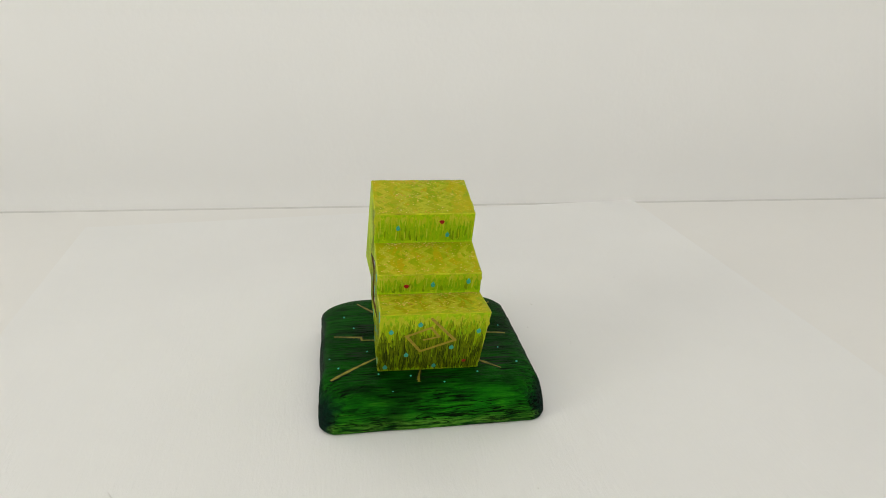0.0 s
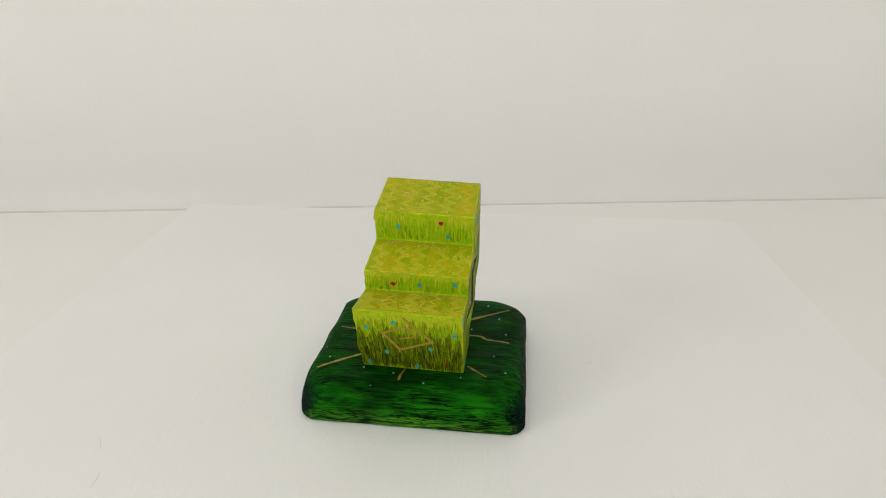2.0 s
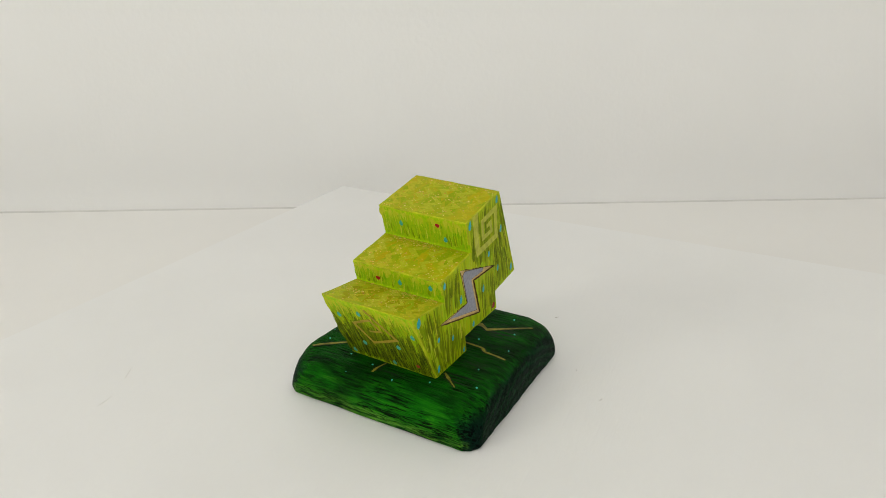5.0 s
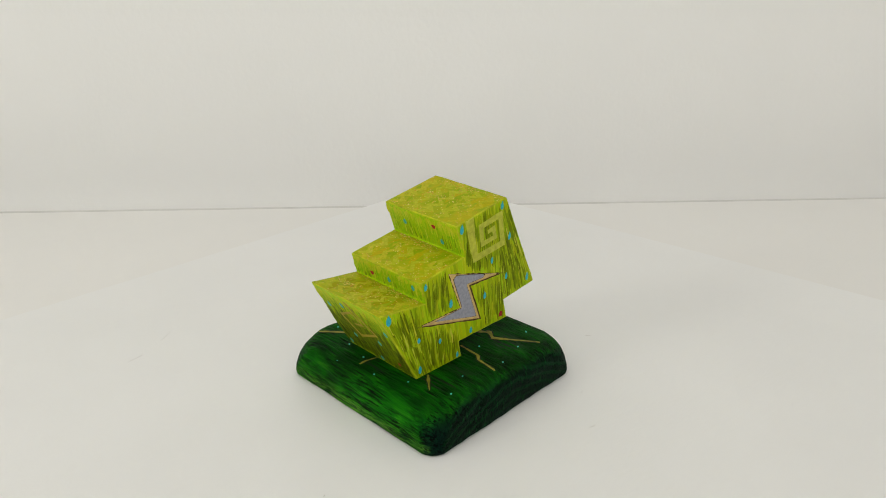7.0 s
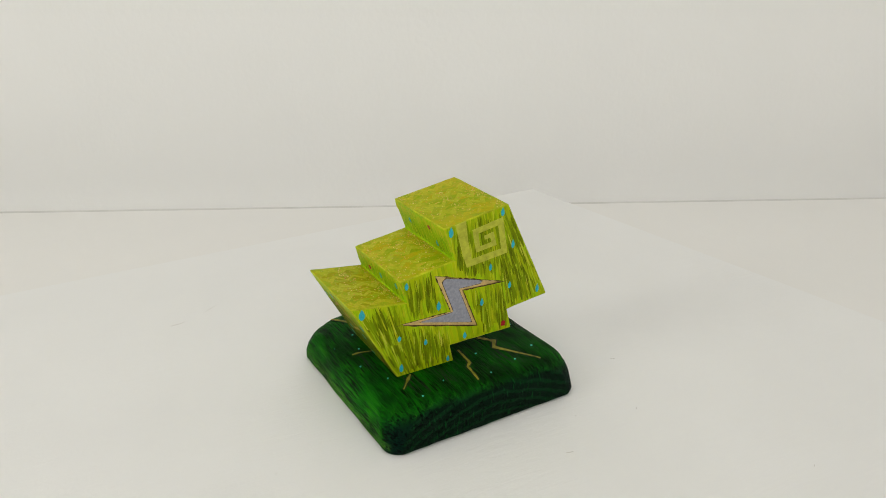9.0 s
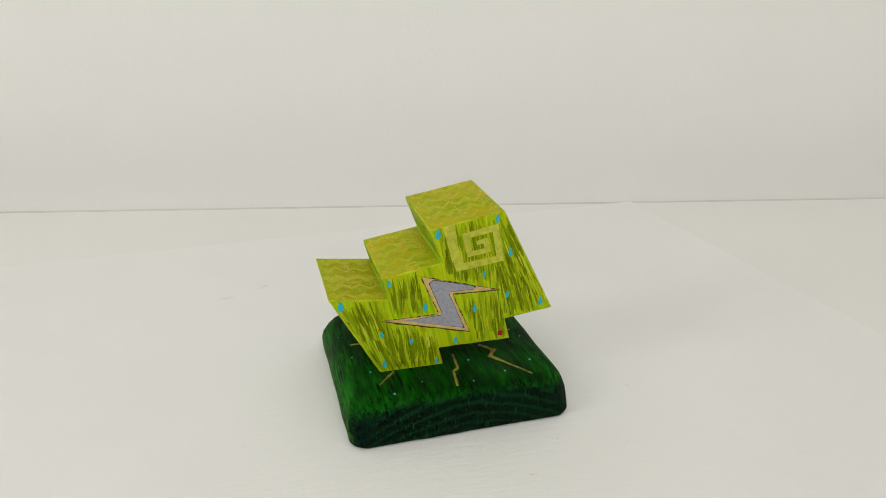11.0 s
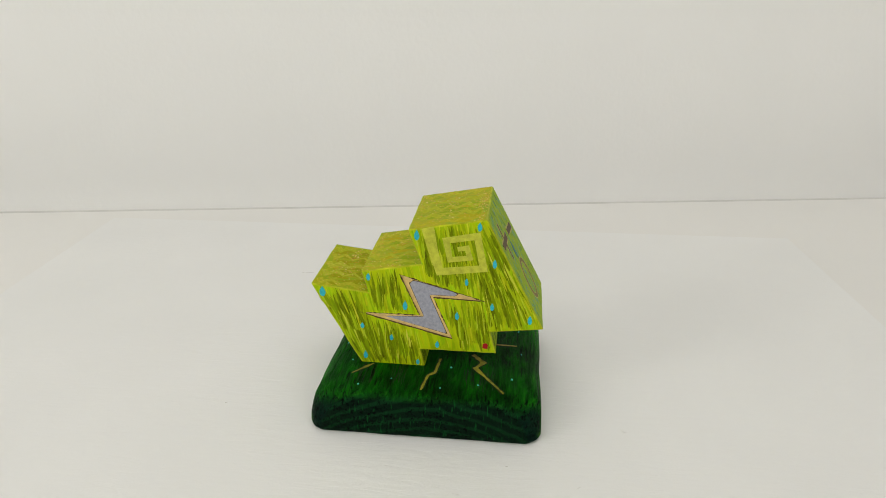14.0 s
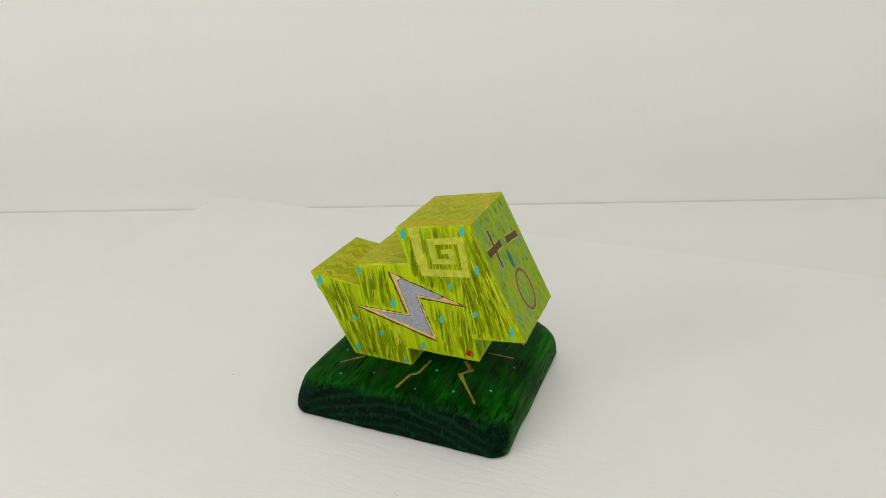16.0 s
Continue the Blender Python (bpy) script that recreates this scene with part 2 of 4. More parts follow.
def green_oak():
    """Green-stained oak: fibres along x, growth rings round a pith under the block."""
    m, n, l, b = material("green_stained_oak", 0.52)
    b.inputs["Specular IOR Level"].default_value = 0.035
    co = n.new("ShaderNodeTexCoord")
    fibre = noise_node(n, l, 430, (0.13, 1, 1), 6.0, 0.66, 0.7)
    pore = noise_node(n, l, 760, (0.075, 1, 1), 3.0, 0.6, 0.6)
    patch = noise_node(n, l, 48, (0.8, 1, 1), 2.0, 0.5, 0.5)
    blot = noise_node(n, l, 38, (0.6, 1, 1), 4.0, 0.6, 0.5)
    # rings
    mp, ln, wob, mad, sn = n.new("ShaderNodeMapping"), n.new("ShaderNodeVectorMath"), noise_node(n, l, 45, (0.3, 1, 1), 2.0), n.new("ShaderNodeMath"), n.new("ShaderNodeMath")
    mp.inputs["Location"].default_value, mp.inputs["Scale"].default_value = (0, -0.009, 0.085), (0, 1, 1)
    ln.operation = "LENGTH"
    l.new(co.outputs["Object"], mp.inputs["Vector"])
    l.new(mp.outputs[0], ln.inputs[0])
    mad.operation = "MULTIPLY_ADD"
    mad.inputs[1].default_value = 0.006
    l.new(wob.outputs[0], mad.inputs[0])
    l.new(ln.outputs["Value"], mad.inputs[2])
    sc = n.new("ShaderNodeMath")
    sc.operation, sc.inputs[1].default_value = "MULTIPLY", 1150.0
    l.new(mad.outputs[0], sc.inputs[0])
    sn.operation = "SINE"
    l.new(sc.outputs[0], sn.inputs[0])
    base = ramp(n, l, fibre.outputs[0], [(0.28, (0.001, 0.016, 0.001)), (0.40, (0.003, 0.070, 0.002)), (0.50, (0.005, 0.135, 0.002)), (0.60, (0.016, 0.195, 0.003)), (0.74, (0.06, 0.29, 0.010))]).outputs[0]
    broad = ramp(n, l, blot.outputs[0], [(0.36, (0.20, 0.24, 0.30)), (0.47, (0.7, 0.72, 0.74)), (0.60, (1.0, 1.0, 1.0))]).outputs[0]
    c = mix(n, l, 0.85, base, broad, "MULTIPLY")
    ring = ramp(n, l, sn.outputs[0], [(0.25, (0.45, 0.5, 0.6)), (0.6, (1, 1, 1))]).outputs[0]
    geo, sep, ab = n.new("ShaderNodeTexCoord"), n.new("ShaderNodeSeparateXYZ"), n.new("ShaderNodeMath")
    l.new(geo.outputs["Normal"], sep.inputs[0])
    # the end grain (faces across the fibre) drinks more stain and stays dark
    ab.operation = "ABSOLUTE"
    l.new(sep.outputs[0], ab.inputs[0])
    end = ramp(n, l, ab.outputs[0], [(0.35, (0, 0, 0)), (0.8, (1, 1, 1))]).outputs[0]
    endcol = ramp(n, l, sn.outputs[0], [(0.10, (0.002, 0.012, 0.005)), (0.5, (0.003, 0.025, 0.008)), (0.95, (0.0035, 0.031, 0.009))]).outputs[0]
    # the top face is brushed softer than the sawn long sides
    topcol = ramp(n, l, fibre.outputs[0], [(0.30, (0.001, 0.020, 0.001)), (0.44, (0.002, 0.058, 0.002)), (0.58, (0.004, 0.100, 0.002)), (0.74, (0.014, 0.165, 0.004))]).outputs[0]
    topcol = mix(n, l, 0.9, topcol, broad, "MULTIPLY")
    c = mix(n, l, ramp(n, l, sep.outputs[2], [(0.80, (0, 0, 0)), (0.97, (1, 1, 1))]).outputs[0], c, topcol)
    c = mix(n, l, 0.30, c, ring, "MULTIPLY")
    # short pale rays on the end grain
    tick = noise_node(n, l, 800, (0.3, 1, 0.2), 2.0, 0.5)
    endcol = mix(n, l, ramp(n, l, tick.outputs[0], [(0.60, (0, 0, 0)), (0.70, (0.55, 0.55, 0.55))]).outputs[0], endcol, (0.006, 0.11, 0.02))
    c = mix(n, l, end, c, endcol)
    # cut corners: black-green paint; lower rim of the long sides: rubbed pale
    pr = n.new("ShaderNodeMath")
    pr.operation = "MULTIPLY"
    l.new(sep.outputs[0], pr.inputs[0])
    l.new(sep.outputs[1], pr.inputs[1])
    pa = n.new("ShaderNodeMath")
    pa.operation = "ABSOLUTE"
    l.new(pr.outputs[0], pa.inputs[0])
    c = mix(n, l, ramp(n, l, pa.outputs[0], [(0.16, (0, 0, 0)), (0.38, (0.85, 0.85, 0.85))]).outputs[0], c, (0.001, 0.014, 0.009))
    pos = n.new("ShaderNodeSeparateXYZ")
    l.new(co.outputs["Object"], pos.inputs[0])
    low = ramp(n, l, pos.outputs[2], [(0.0045, (1, 1, 1)), (0.0085, (0, 0, 0))]).outputs[0]
    side = n.new("ShaderNodeMath")
    side.operation = "ABSOLUTE"
    l.new(sep.outputs[1], side.inputs[0])
    rub = mix(n, l, 1.0, low, ramp(n, l, side.outputs[0], [(0.75, (0, 0, 0)), (0.92, (1, 1, 1))]).outputs[0], "MULTIPLY")
    rub = mix(n, l, 1.0, rub, ramp(n, l, fibre.outputs[0], [(0.42, (0, 0, 0)), (0.60, (0.7, 0.7, 0.7))]).outputs[0], "MULTIPLY")
    c = mix(n, l, rub, c, (0.13, 0.34, 0.035))
    flat = ramp(n, l, sep.outputs[2], [(0.80, (0, 0, 0)), (0.97, (1, 1, 1))]).outputs[0]
    dark = mix(n, l, flat, ramp(n, l, pore.outputs[0], [(0.40, (0.05, 0.07, 0.10)), (0.46, (1, 1, 1))]).outputs[0], ramp(n, l, pore.outputs[0], [(0.38, (0.10, 0.13, 0.18)), (0.47, (1, 1, 1))]).outputs[0])
    c = mix(n, l, ramp(n, l, patch.outputs[0], [(0.42, (0.12, 0.12, 0.12)), (0.54, (0.98, 0.98, 0.98))]).outputs[0], c, dark, "MULTIPLY")
    # black cracks along the fibre on the long sides
    crack = noise_node(n, l, 210, (0.14, 1, 1.3), 3.0, 0.5, 1.3)
    split = ramp(n, l, crack.outputs[0], [(0.452, (1, 1, 1)), (0.472, (0.03, 0.06, 0.06)), (0.490, (0.03, 0.06, 0.06)), (0.512, (1, 1, 1))]).outputs[0]
    long_side = ramp(n, l, side.outputs[0], [(0.35, (0, 0, 0)), (0.65, (1, 1, 1))]).outputs[0]
    long_side = mix(n, l, 1.0, long_side, ramp(n, l, pos.outputs[2], [(0.002, (0, 0, 0)), (0.004, (1, 1, 1)), (0.0125, (1, 1, 1)), (0.0175, (0, 0, 0))]).outputs[0], "MULTIPLY")
    c = mix(n, l, long_side, c, mix(n, l, 1.0, c, split, "MULTIPLY"))
    l.new(c, b.inputs["Base Color"])
    add = n.new("ShaderNodeMath")
    add.operation = "ADD"
    l.new(fibre.outputs[0], add.inputs[0])
    l.new(pore.outputs[0], add.inputs[1])
    bump(n, l, b, add.outputs[0], 0.85, 0.0016)
    return m


OAK = green_oak()


# ---- mesh helpers ----
def mesh_object(name, bm, materials, parent=None, label=""):
    me = bpy.data.meshes.new(name)
    bm.to_mesh(me)
    bm.free()
    for m in materials if isinstance(materials, (list, tuple)) else [materials]:
        me.materials.append(m)
    ob = new(name, me)
    ob.parent = parent
    return tagged(ob, label)


def part(name, bm, materials, parent, label=""):
    return mesh_object(name, bm, materials, parent, label)


def box(bm, lo, hi, m=None):
    vs = [bm.verts.new((x, y, z)) for z in (lo[2], hi[2]) for y in (lo[1], hi[1]) for x in (lo[0], hi[0])]
    for f in ((0, 2, 3, 1), (4, 5, 7, 6), (0, 1, 5, 4), (2, 6, 7, 3), (0, 4, 6, 2), (1, 3, 7, 5)):
        bm.faces.new([vs[k] for k in f])
    if m is not None:
        bmesh.ops.transform(bm, matrix=m, verts=vs)
    return vs


# ---- the room ----
def wall_with_opening(name, m, length, z0, z1, hole, thick=0.12):
    """A wall along its own x from 0 to length; hole: x0, x1, z0, z1."""
    bm = bmesh.new()
    if hole:
        a, b, c, d = hole
        for lo, hi in (((0, 0, z0), (a, thick, z1)), ((b, 0, z0), (length, thick, z1)), ((a, 0, z0), (b, thick, c)), ((a, 0, d), (b, thick, z1))):
            box(bm, lo, hi)
    else:
        box(bm, (0, 0, z0), (length, thick, z1))
    ob = mesh_object(name, bm, WHITE_WALL)
    ob.matrix_world = m
    return tagged(ob, "plain matt white painted room wall", "wall", kind="structure")


bm = bmesh.new()
box(bm, (-1.9, 0.0, FLOOR), (2.2, 0.12, CEILING))
wall_back = mesh_object("wall_north", bm, WHITE_WALL)
wall_back.matrix_world = WALL
tagged(wall_back, "plain matt white wall behind the table", "wall", kind="structure")
wall_with_opening("wall_west", pose(ROOM_X[0], ROOM_Y, 0, 0, 0, 90), 2.9, FLOOR, CEILING, (WIN_L[0] - ROOM_Y, WIN_L[1] - ROOM_Y, WIN_L[2], WIN_L[3]))
wall_with_opening("wall_east", pose(ROOM_X[1], 0.62, 0, 0, 0, -90), 3.02, FLOOR, CEILING, None)
wall_with_opening("wall_south", pose(ROOM_X[1], ROOM_Y, 0, 0, 0, 180), ROOM_X[1] - ROOM_X[0], FLOOR, CEILING, (ROOM_X[1] - REAR_FILL[1], ROOM_X[1] - REAR_FILL[0], REAR_FILL[2], REAR_FILL[3]))
bm = bmesh.new()
box(bm, (-1.95, ROOM_Y - 0.12, FLOOR - 0.1), (2.3, 0.8, FLOOR))
tagged(mesh_object("floor", bm, FLOOR_MAT), "plain grey floor under the table", "floor", kind="structure")
# ceiling left open where the added overhead fill lamp sits
bm = bmesh.new()
for lo, hi in (((-1.95, ROOM_Y - 0.12), (TOP_FILL[0], 0.8)), ((TOP_FILL[1], ROOM_Y - 0.12), (2.3, 0.8)), ((TOP_FILL[0], ROOM_Y - 0.12), (TOP_FILL[1], TOP_FILL[2])), ((TOP_FILL[0], TOP_FILL[3]), (TOP_FILL[1], 0.8))):
    box(bm, (*lo, CEILING), (*hi, CEILING + 0.1))
tagged(mesh_object("ceiling", bm, WHITE_WALL), "plain white ceiling with an unseen opening added for overhead fill light", "ceiling", kind="structure")


def build_table():
    """A white table before the wall; a grey strip paints its shaded rear gap."""
    table = tagged(new("table"), "wide cream-white painted table standing before the wall", "table")
    table.matrix_world = TABLE_EDGE @ pose(0, 0, FLOOR)
    top = TABLE - FLOOR
    bm = bmesh.new()
    box(bm, (-0.95, -1.0, top - 0.035), (1.05, -0.0090, top))
    part("tabletop", bm, TABLE_TOP, table)
    # added strip: its grey imitates the dark gap line at the rear edge
    bm = bmesh.new()
    box(bm, (-0.95, -0.0090, top - 0.035), (1.05, 0.0, top - 0.0006))
    bmesh.ops.bevel(bm, geom=bm.edges[:], offset=0.0014, segments=3, affect="EDGES", profile=0.5)
    part("gap_shade_strip", bm, GAP_GREY, table, "narrow grey strip standing in for the shaded gap along the rear edge")
    for x in (-0.88, 0.92):
        for y in (-0.93, -0.1):
            bm = bmesh.new()
            box(bm, (x, y, 0), (x + 0.06, y + 0.06, top - 0.035))
            part("leg", bm, TABLE_TOP, table)
    return table


build_table()

# unseen white ledge, added to bounce light onto the foot of the wall
bm = bmesh.new()
box(bm, (-1.6, 0.004, TABLE - 0.075), (1.6, 0.135, TABLE - 0.046))
ledge = mesh_object("bounce_ledge", bm, WHITE_WALL)
ledge.matrix_world = TABLE_EDGE
tagged(ledge, "unseen white ledge added behind the table to bounce light onto the lower wall", "ledge", kind="structure")

# ---- the turning sheet and its turntable ----
TURN0, SPEED = 6.6, -7.457      # degrees, degrees a second


def build_turntable():
    turntable = tagged(new("turntable"), "thin round white turntable hidden under the paper sheet", "turntable")
    turntable.matrix_world = pose(0, 0, TABLE)
    bm = bmesh.new()
    bmesh.ops.create_cone(bm, cap_ends=True, segments=64, radius1=0.085, radius2=0.085, depth=0.0012, matrix=pose(0, 0, 0.0006))
    part("foot", bm, TABLE_TOP, turntable)
    bm = bmesh.new()
    bmesh.ops.create_cone(bm, cap_ends=True, segments=96, radius1=0.15, radius2=0.15, depth=0.0027, matrix=pose(0, 0, 0.0012 + 0.00135))
    part("plate", bm, TABLE_TOP, turntable)
    return turntable


def sheet_height(x, y):
    """The sheet lies flat on the turntable and sinks to the table round it."""
    s = min(1.0, max(0.0, math.hypot(x, y) - 0.165) / 0.115)
    return s * s * (3 - 2 * s) * (-0.0036 + 0.0001 * noise.noise(Vector((x, y, 0)) * 5))


def build_sheet():
    """A large white card with faintly wavy surface; its rim sags a little."""
    bm = bmesh.new()
    nx, ny, wx, wy = 46, 54, 0.575, 0.672
    tilt = Matrix.Rotation(radians(9.5 - TURN0), 3, "Z")
    rows = {}
    for k in range(2):
        for i in range(nx + 1):
            for j in range(ny + 1):
                p = tilt @ Vector((0.006 + wx * (i / nx - 0.5), -0.005 + wy * (j / ny - 0.5), 0))
                p.z = sheet_height(p.x, p.y) - 0.0001 * k
                rows[k, i, j] = bm.verts.new(p)
    for i in range(nx):
        for j in range(ny):
            bm.faces.new([rows[0, i, j], rows[0, i + 1, j], rows[0, i + 1, j + 1], rows[0, i, j + 1]]).smooth = True
            bm.faces.new([rows[1, i, j], rows[1, i, j + 1], rows[1, i + 1, j + 1], rows[1, i + 1, j]]).smooth = True
    for i in range(nx):
        for j, flip in ((0, 1), (ny, 0)):
            q = [bm.verts.new(rows[c].co) for c in ((0, i, j), (0, i + 1, j), (1, i + 1, j), (1, i, j))]
            bm.faces.new(q[::-1] if flip else q)
    for j in range(ny):
        for i, flip in ((0, 0), (nx, 1)):
            q = [bm.verts.new(rows[c].co) for c in ((0, i, j), (0, i, j + 1), (1, i, j + 1), (1, i, j))]
            bm.faces.new(q[::-1] if flip else q)
    return tagged(mesh_object("paper_sheet", bm, PAPER), "large white paper sheet laid flat under the ornament", "paper")


turntable = build_turntable()
sheet = build_sheet()


# ---- the ornament; its space is in millimetres turned to metres by MM ----
MM = 0.001
HALF = 28.9
BASE_TOP = 24.0
# the stepped outline seen from the side (y, z)
OUTLINE = [(-60.0, 73.7), (-27.2, 70.2), (-30.9, 83.0), (3.0, 89.0), (-4.5, 108.7), (37.8, 116.6), (70.8, 53.1), (41.5, 49.3), (45.2, 35.8), (1.8, 35.6), (4.8, 24.0), (-32.3, 24.0)]


def inside(p, poly):
    hit = False
    for (x0, y0), (x1, y1) in zip(poly, poly[1:] + poly[:1]):
        if (y0 > p[1]) != (y1 > p[1]) and p[0] < (x1 - x0) * (p[1] - y0) / (y1 - y0) + x0:
            hit = not hit
    return hit


def side_face(sign):
    """Maps (y, z, lift) on a side of the block to a place."""
    return lambda u, v, d=0.0: Vector((sign * (HALF + d), u, v)) * MM


def edge_face(a, b):
    """Maps (x, s, lift) on the face swept from outline point a to b; s runs from a."""
    a, b = Vector((0, *a)), Vector((0, *b))
    way = (b - a).normalized()
    out = Vector((0, -way.z, way.y))
    return lambda u, v, d=0.0: (Vector((u, 0, 0)) + a + way * v + out * d) * MM


def slab(bm, place, poly, low, high):
    """A thin plate with the outline poly on a face, from lift low to lift high."""
    top = [bm.verts.new(place(u, v, high)) for u, v in poly]
    rim = [bm.verts.new(place(u, v, low)) for u, v in poly]
    f = bm.faces.new(top)
    for k in range(len(poly)):
        j = (k + 1) % len(poly)
        bm.faces.new([top[k], rim[k], rim[j], top[j]])
    return f


def ribbon(bm, place, points, widths, low, high):
    """A painted line: a flat raised band along the points."""
    n = len(points)
    left, right = [], []
    for k, (u, v) in enumerate(points):
        a = Vector(points[max(0, k - 1)])
        b = Vector(points[min(n - 1, k + 1)])
        p = Vector((u, v))
        d1 = (p - a).normalized() if k else (b - p).normalized()
        d2 = (b - p).normalized() if k < n - 1 else d1
        t = (d1 + d2)
        t = t.normalized() if t.length > 1e-6 else d1
        s = Vector((-t.y, t.x))
        c = max(0.5, s.dot(Vector((-d1.y, d1.x))))
        w = widths[k] / 2 / c
        left.append(p + s * w)
        right.append(p - s * w)
    rows = [[bm.verts.new(place(q.x, q.y, h)) for q in side] for side in (left, right) for h in (high, low)]
    for k in range(n - 1):
        bm.faces.new([rows[0][k], rows[0][k + 1], rows[2][k + 1], rows[2][k]])
        bm.faces.new([rows[0][k], rows[1][k], rows[1][k + 1], rows[0][k + 1]])
        bm.faces.new([rows[2][k], rows[2][k + 1], rows[3][k + 1], rows[3][k]])
    for k in (0, n - 1):
        bm.faces.new([rows[0][k], rows[2][k], rows[3][k], rows[1][k]])


def blade(bm, place, u, v, length, width, lean, bend, lift, down=-1):
    """One tapered brush stroke that starts at (u, v) and runs down the face."""
    pts = []
    for s, share in ((0.0, 0.10), (0.14, 0.42), (0.35, 0.80), (0.62, 1.0), (0.85, 0.78), (1.0, 0.22)):
        pts.append((u + lean * length * s + bend * length * s * (1 - s), v + down * length * s, width * share))
    prev = None
    for k, (a, b, w) in enumerate(pts):
        w = max(w, 0.12)
        row = [bm.verts.new(place(a - w / 2, b, lift)), bm.verts.new(place(a + w / 2, b, lift))]
        if prev:
            bm.faces.new([prev[0], prev[1], row[1], row[0]])
        prev = row


def drop_outline(u, v, w, h, up=1):
    pts = []
    for k in range(14):
        a = 2 * math.pi * k / 14
        r = math.sin(a)
        x = math.cos(a) * (0.5 if r < 0 else 0.5 * (1 - r) ** 0.75)
        pts.append((u + w * x, v + up * h * (r * 0.5 + (0.12 if r > 0 else 0))))
    return pts


def build_base(parent):
    """A block of green-stained oak with worn round edges and cut corners."""
    bm = bmesh.new()
    x0, x1, y0, y1 = -63.2, 63.1, -55.6, 71.6
    ahead = [1.4, 0.5, 0, 0.1, 0.9, 2.0, 3.7, 5.8, 8.6, 11.8, 16.0]     # the front side is planed to a long slope
    levels = [(0, 1.4, 7), (0.8, 0.5, 7.5), (2.5, 0, 8), (7, 0.1, 9), (12, 0.5, 11), (16, 1.2, 13), (19, 2.4, 15), (21.2, 4.2, 17), (22.8, 7.0, 19), (23.7, 10.5, 20), (24, 15, 21)]
    rings = []
    steps = 30
    for (z, inset, r), slope in zip(levels, ahead):
        ring = []
        ax, bx, ay, by = x0 + inset * 0.65, x1 - inset, y0 + slope, y1 - inset
        corners = [(bx, by, 0), (ax, by, 90), (ax, ay, 180), (bx, ay, 270)]
        for k, (cx, cy, a0) in enumerate(corners):
            sx, sy = (1 if cx == bx else -1), (1 if cy == by else -1)
            for j in range(9):
                a = radians(a0 + 90 * j / 8)
                q = 0.35       # between a round and a cut corner
                ca, sa = math.cos(a), math.sin(a)
                cut = 1.0 / (abs(ca) + abs(sa))
                rr = r * ((1 - q) + q * cut * 1.12)
                ring.append(Vector((cx - sx * r + ca * rr, cy - sy * r + sa * rr, z)))
            nx, ny, na = corners[(k + 1) % 4]
            p = ring[-1]
            nsx, nsy = (1 if nx == bx else -1), (1 if ny == by else -1)
            a = radians(na)
            end = Vector((nx - nsx * r + math.cos(a) * r * ((1 - 0.35) + 0.35 * 1.12), ny - nsy * r + math.sin(a) * r * ((1 - 0.35) + 0.35 * 1.12), z))
            for j in range(1, steps):
                ring.append(p.lerp(end, j / steps))
        rings.append(ring)
    grown = []
    for k, ring in enumerate(rings):
        row = []
        for p in ring:
            if p.x > 40:
                p.x -= 0.7 * (p.y - 8) / 63     # this end is sawn a little askew
            w = noise.noise(p * 0.05) * 0.7 + noise.noise(Vector((p.x * 0.03, p.y * 0.3, p.z * 0.6))) * 0.5
            out = Vector((p.x, p.y - 9, 0)).normalized()
            row.append(bm.verts.new((p + out * w * (0.4 if k == 0 else 1.0) + Vector((0, 0, 0 if k in (0, len(rings) - 1) else w * 0.15))) * MM))
        grown.append(row)
    n = len(grown[0])
    for a, b in zip(grown, grown[1:]):
        for k in range(n):
            bm.faces.new([a[k], a[(k + 1) % n], b[(k + 1) % n], b[k]]).smooth = True
    bm.faces.new(grown[0][::-1])
    # the top: rings shrinking to the middle
    last = grown[-1]
    for s in (0.8, 0.55, 0.3):
        row = [bm.verts.new((v.co.x * s, (v.co.y - 0.009) * s + 0.009, BASE_TOP * MM)) for v in grown[-1]]
        for k in range(n):
            bm.faces.new([last[k], last[(k + 1) % n], row[(k + 1) % n], row[k]]).smooth = True
        last = row
    bm.faces.new(last)
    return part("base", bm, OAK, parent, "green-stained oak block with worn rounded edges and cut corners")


# drawings on the side, as (y, z)
SUNK = 0.9      # how deep the lightning bolt lies under the side
BOLT = [(-33.1, 57.4), (1.6, 57.7), (-9.4, 82.2), (38.9, 68.3), (9.4, 69.1), (20.4, 43.7)]
BOLT_IN = [(-18.2, 55.4), (4.3, 56.3), (-4.0, 76.8), (-1.8, 78.5), (1.6, 77.8), (20.4, 72.9), (22.8, 71.7), (21.4, 70.5), (6.8, 70.6), (16.9, 46.6)]
SPIRAL_LINE = [(6.2, 110.4), (9.0, 98.0), (12.8, 85.2), (36.6, 88.4), (32.8, 107.0), (16.1, 103.6), (18.4, 92.6), (29.1, 94.2), (27.4, 99.9), (22.4, 98.9)]
SPIRAL_WIDE = [6.9, 5.4, 4.3, 4.0, 3.9, 3.5, 3.0, 3.0, 2.9, 2.5]
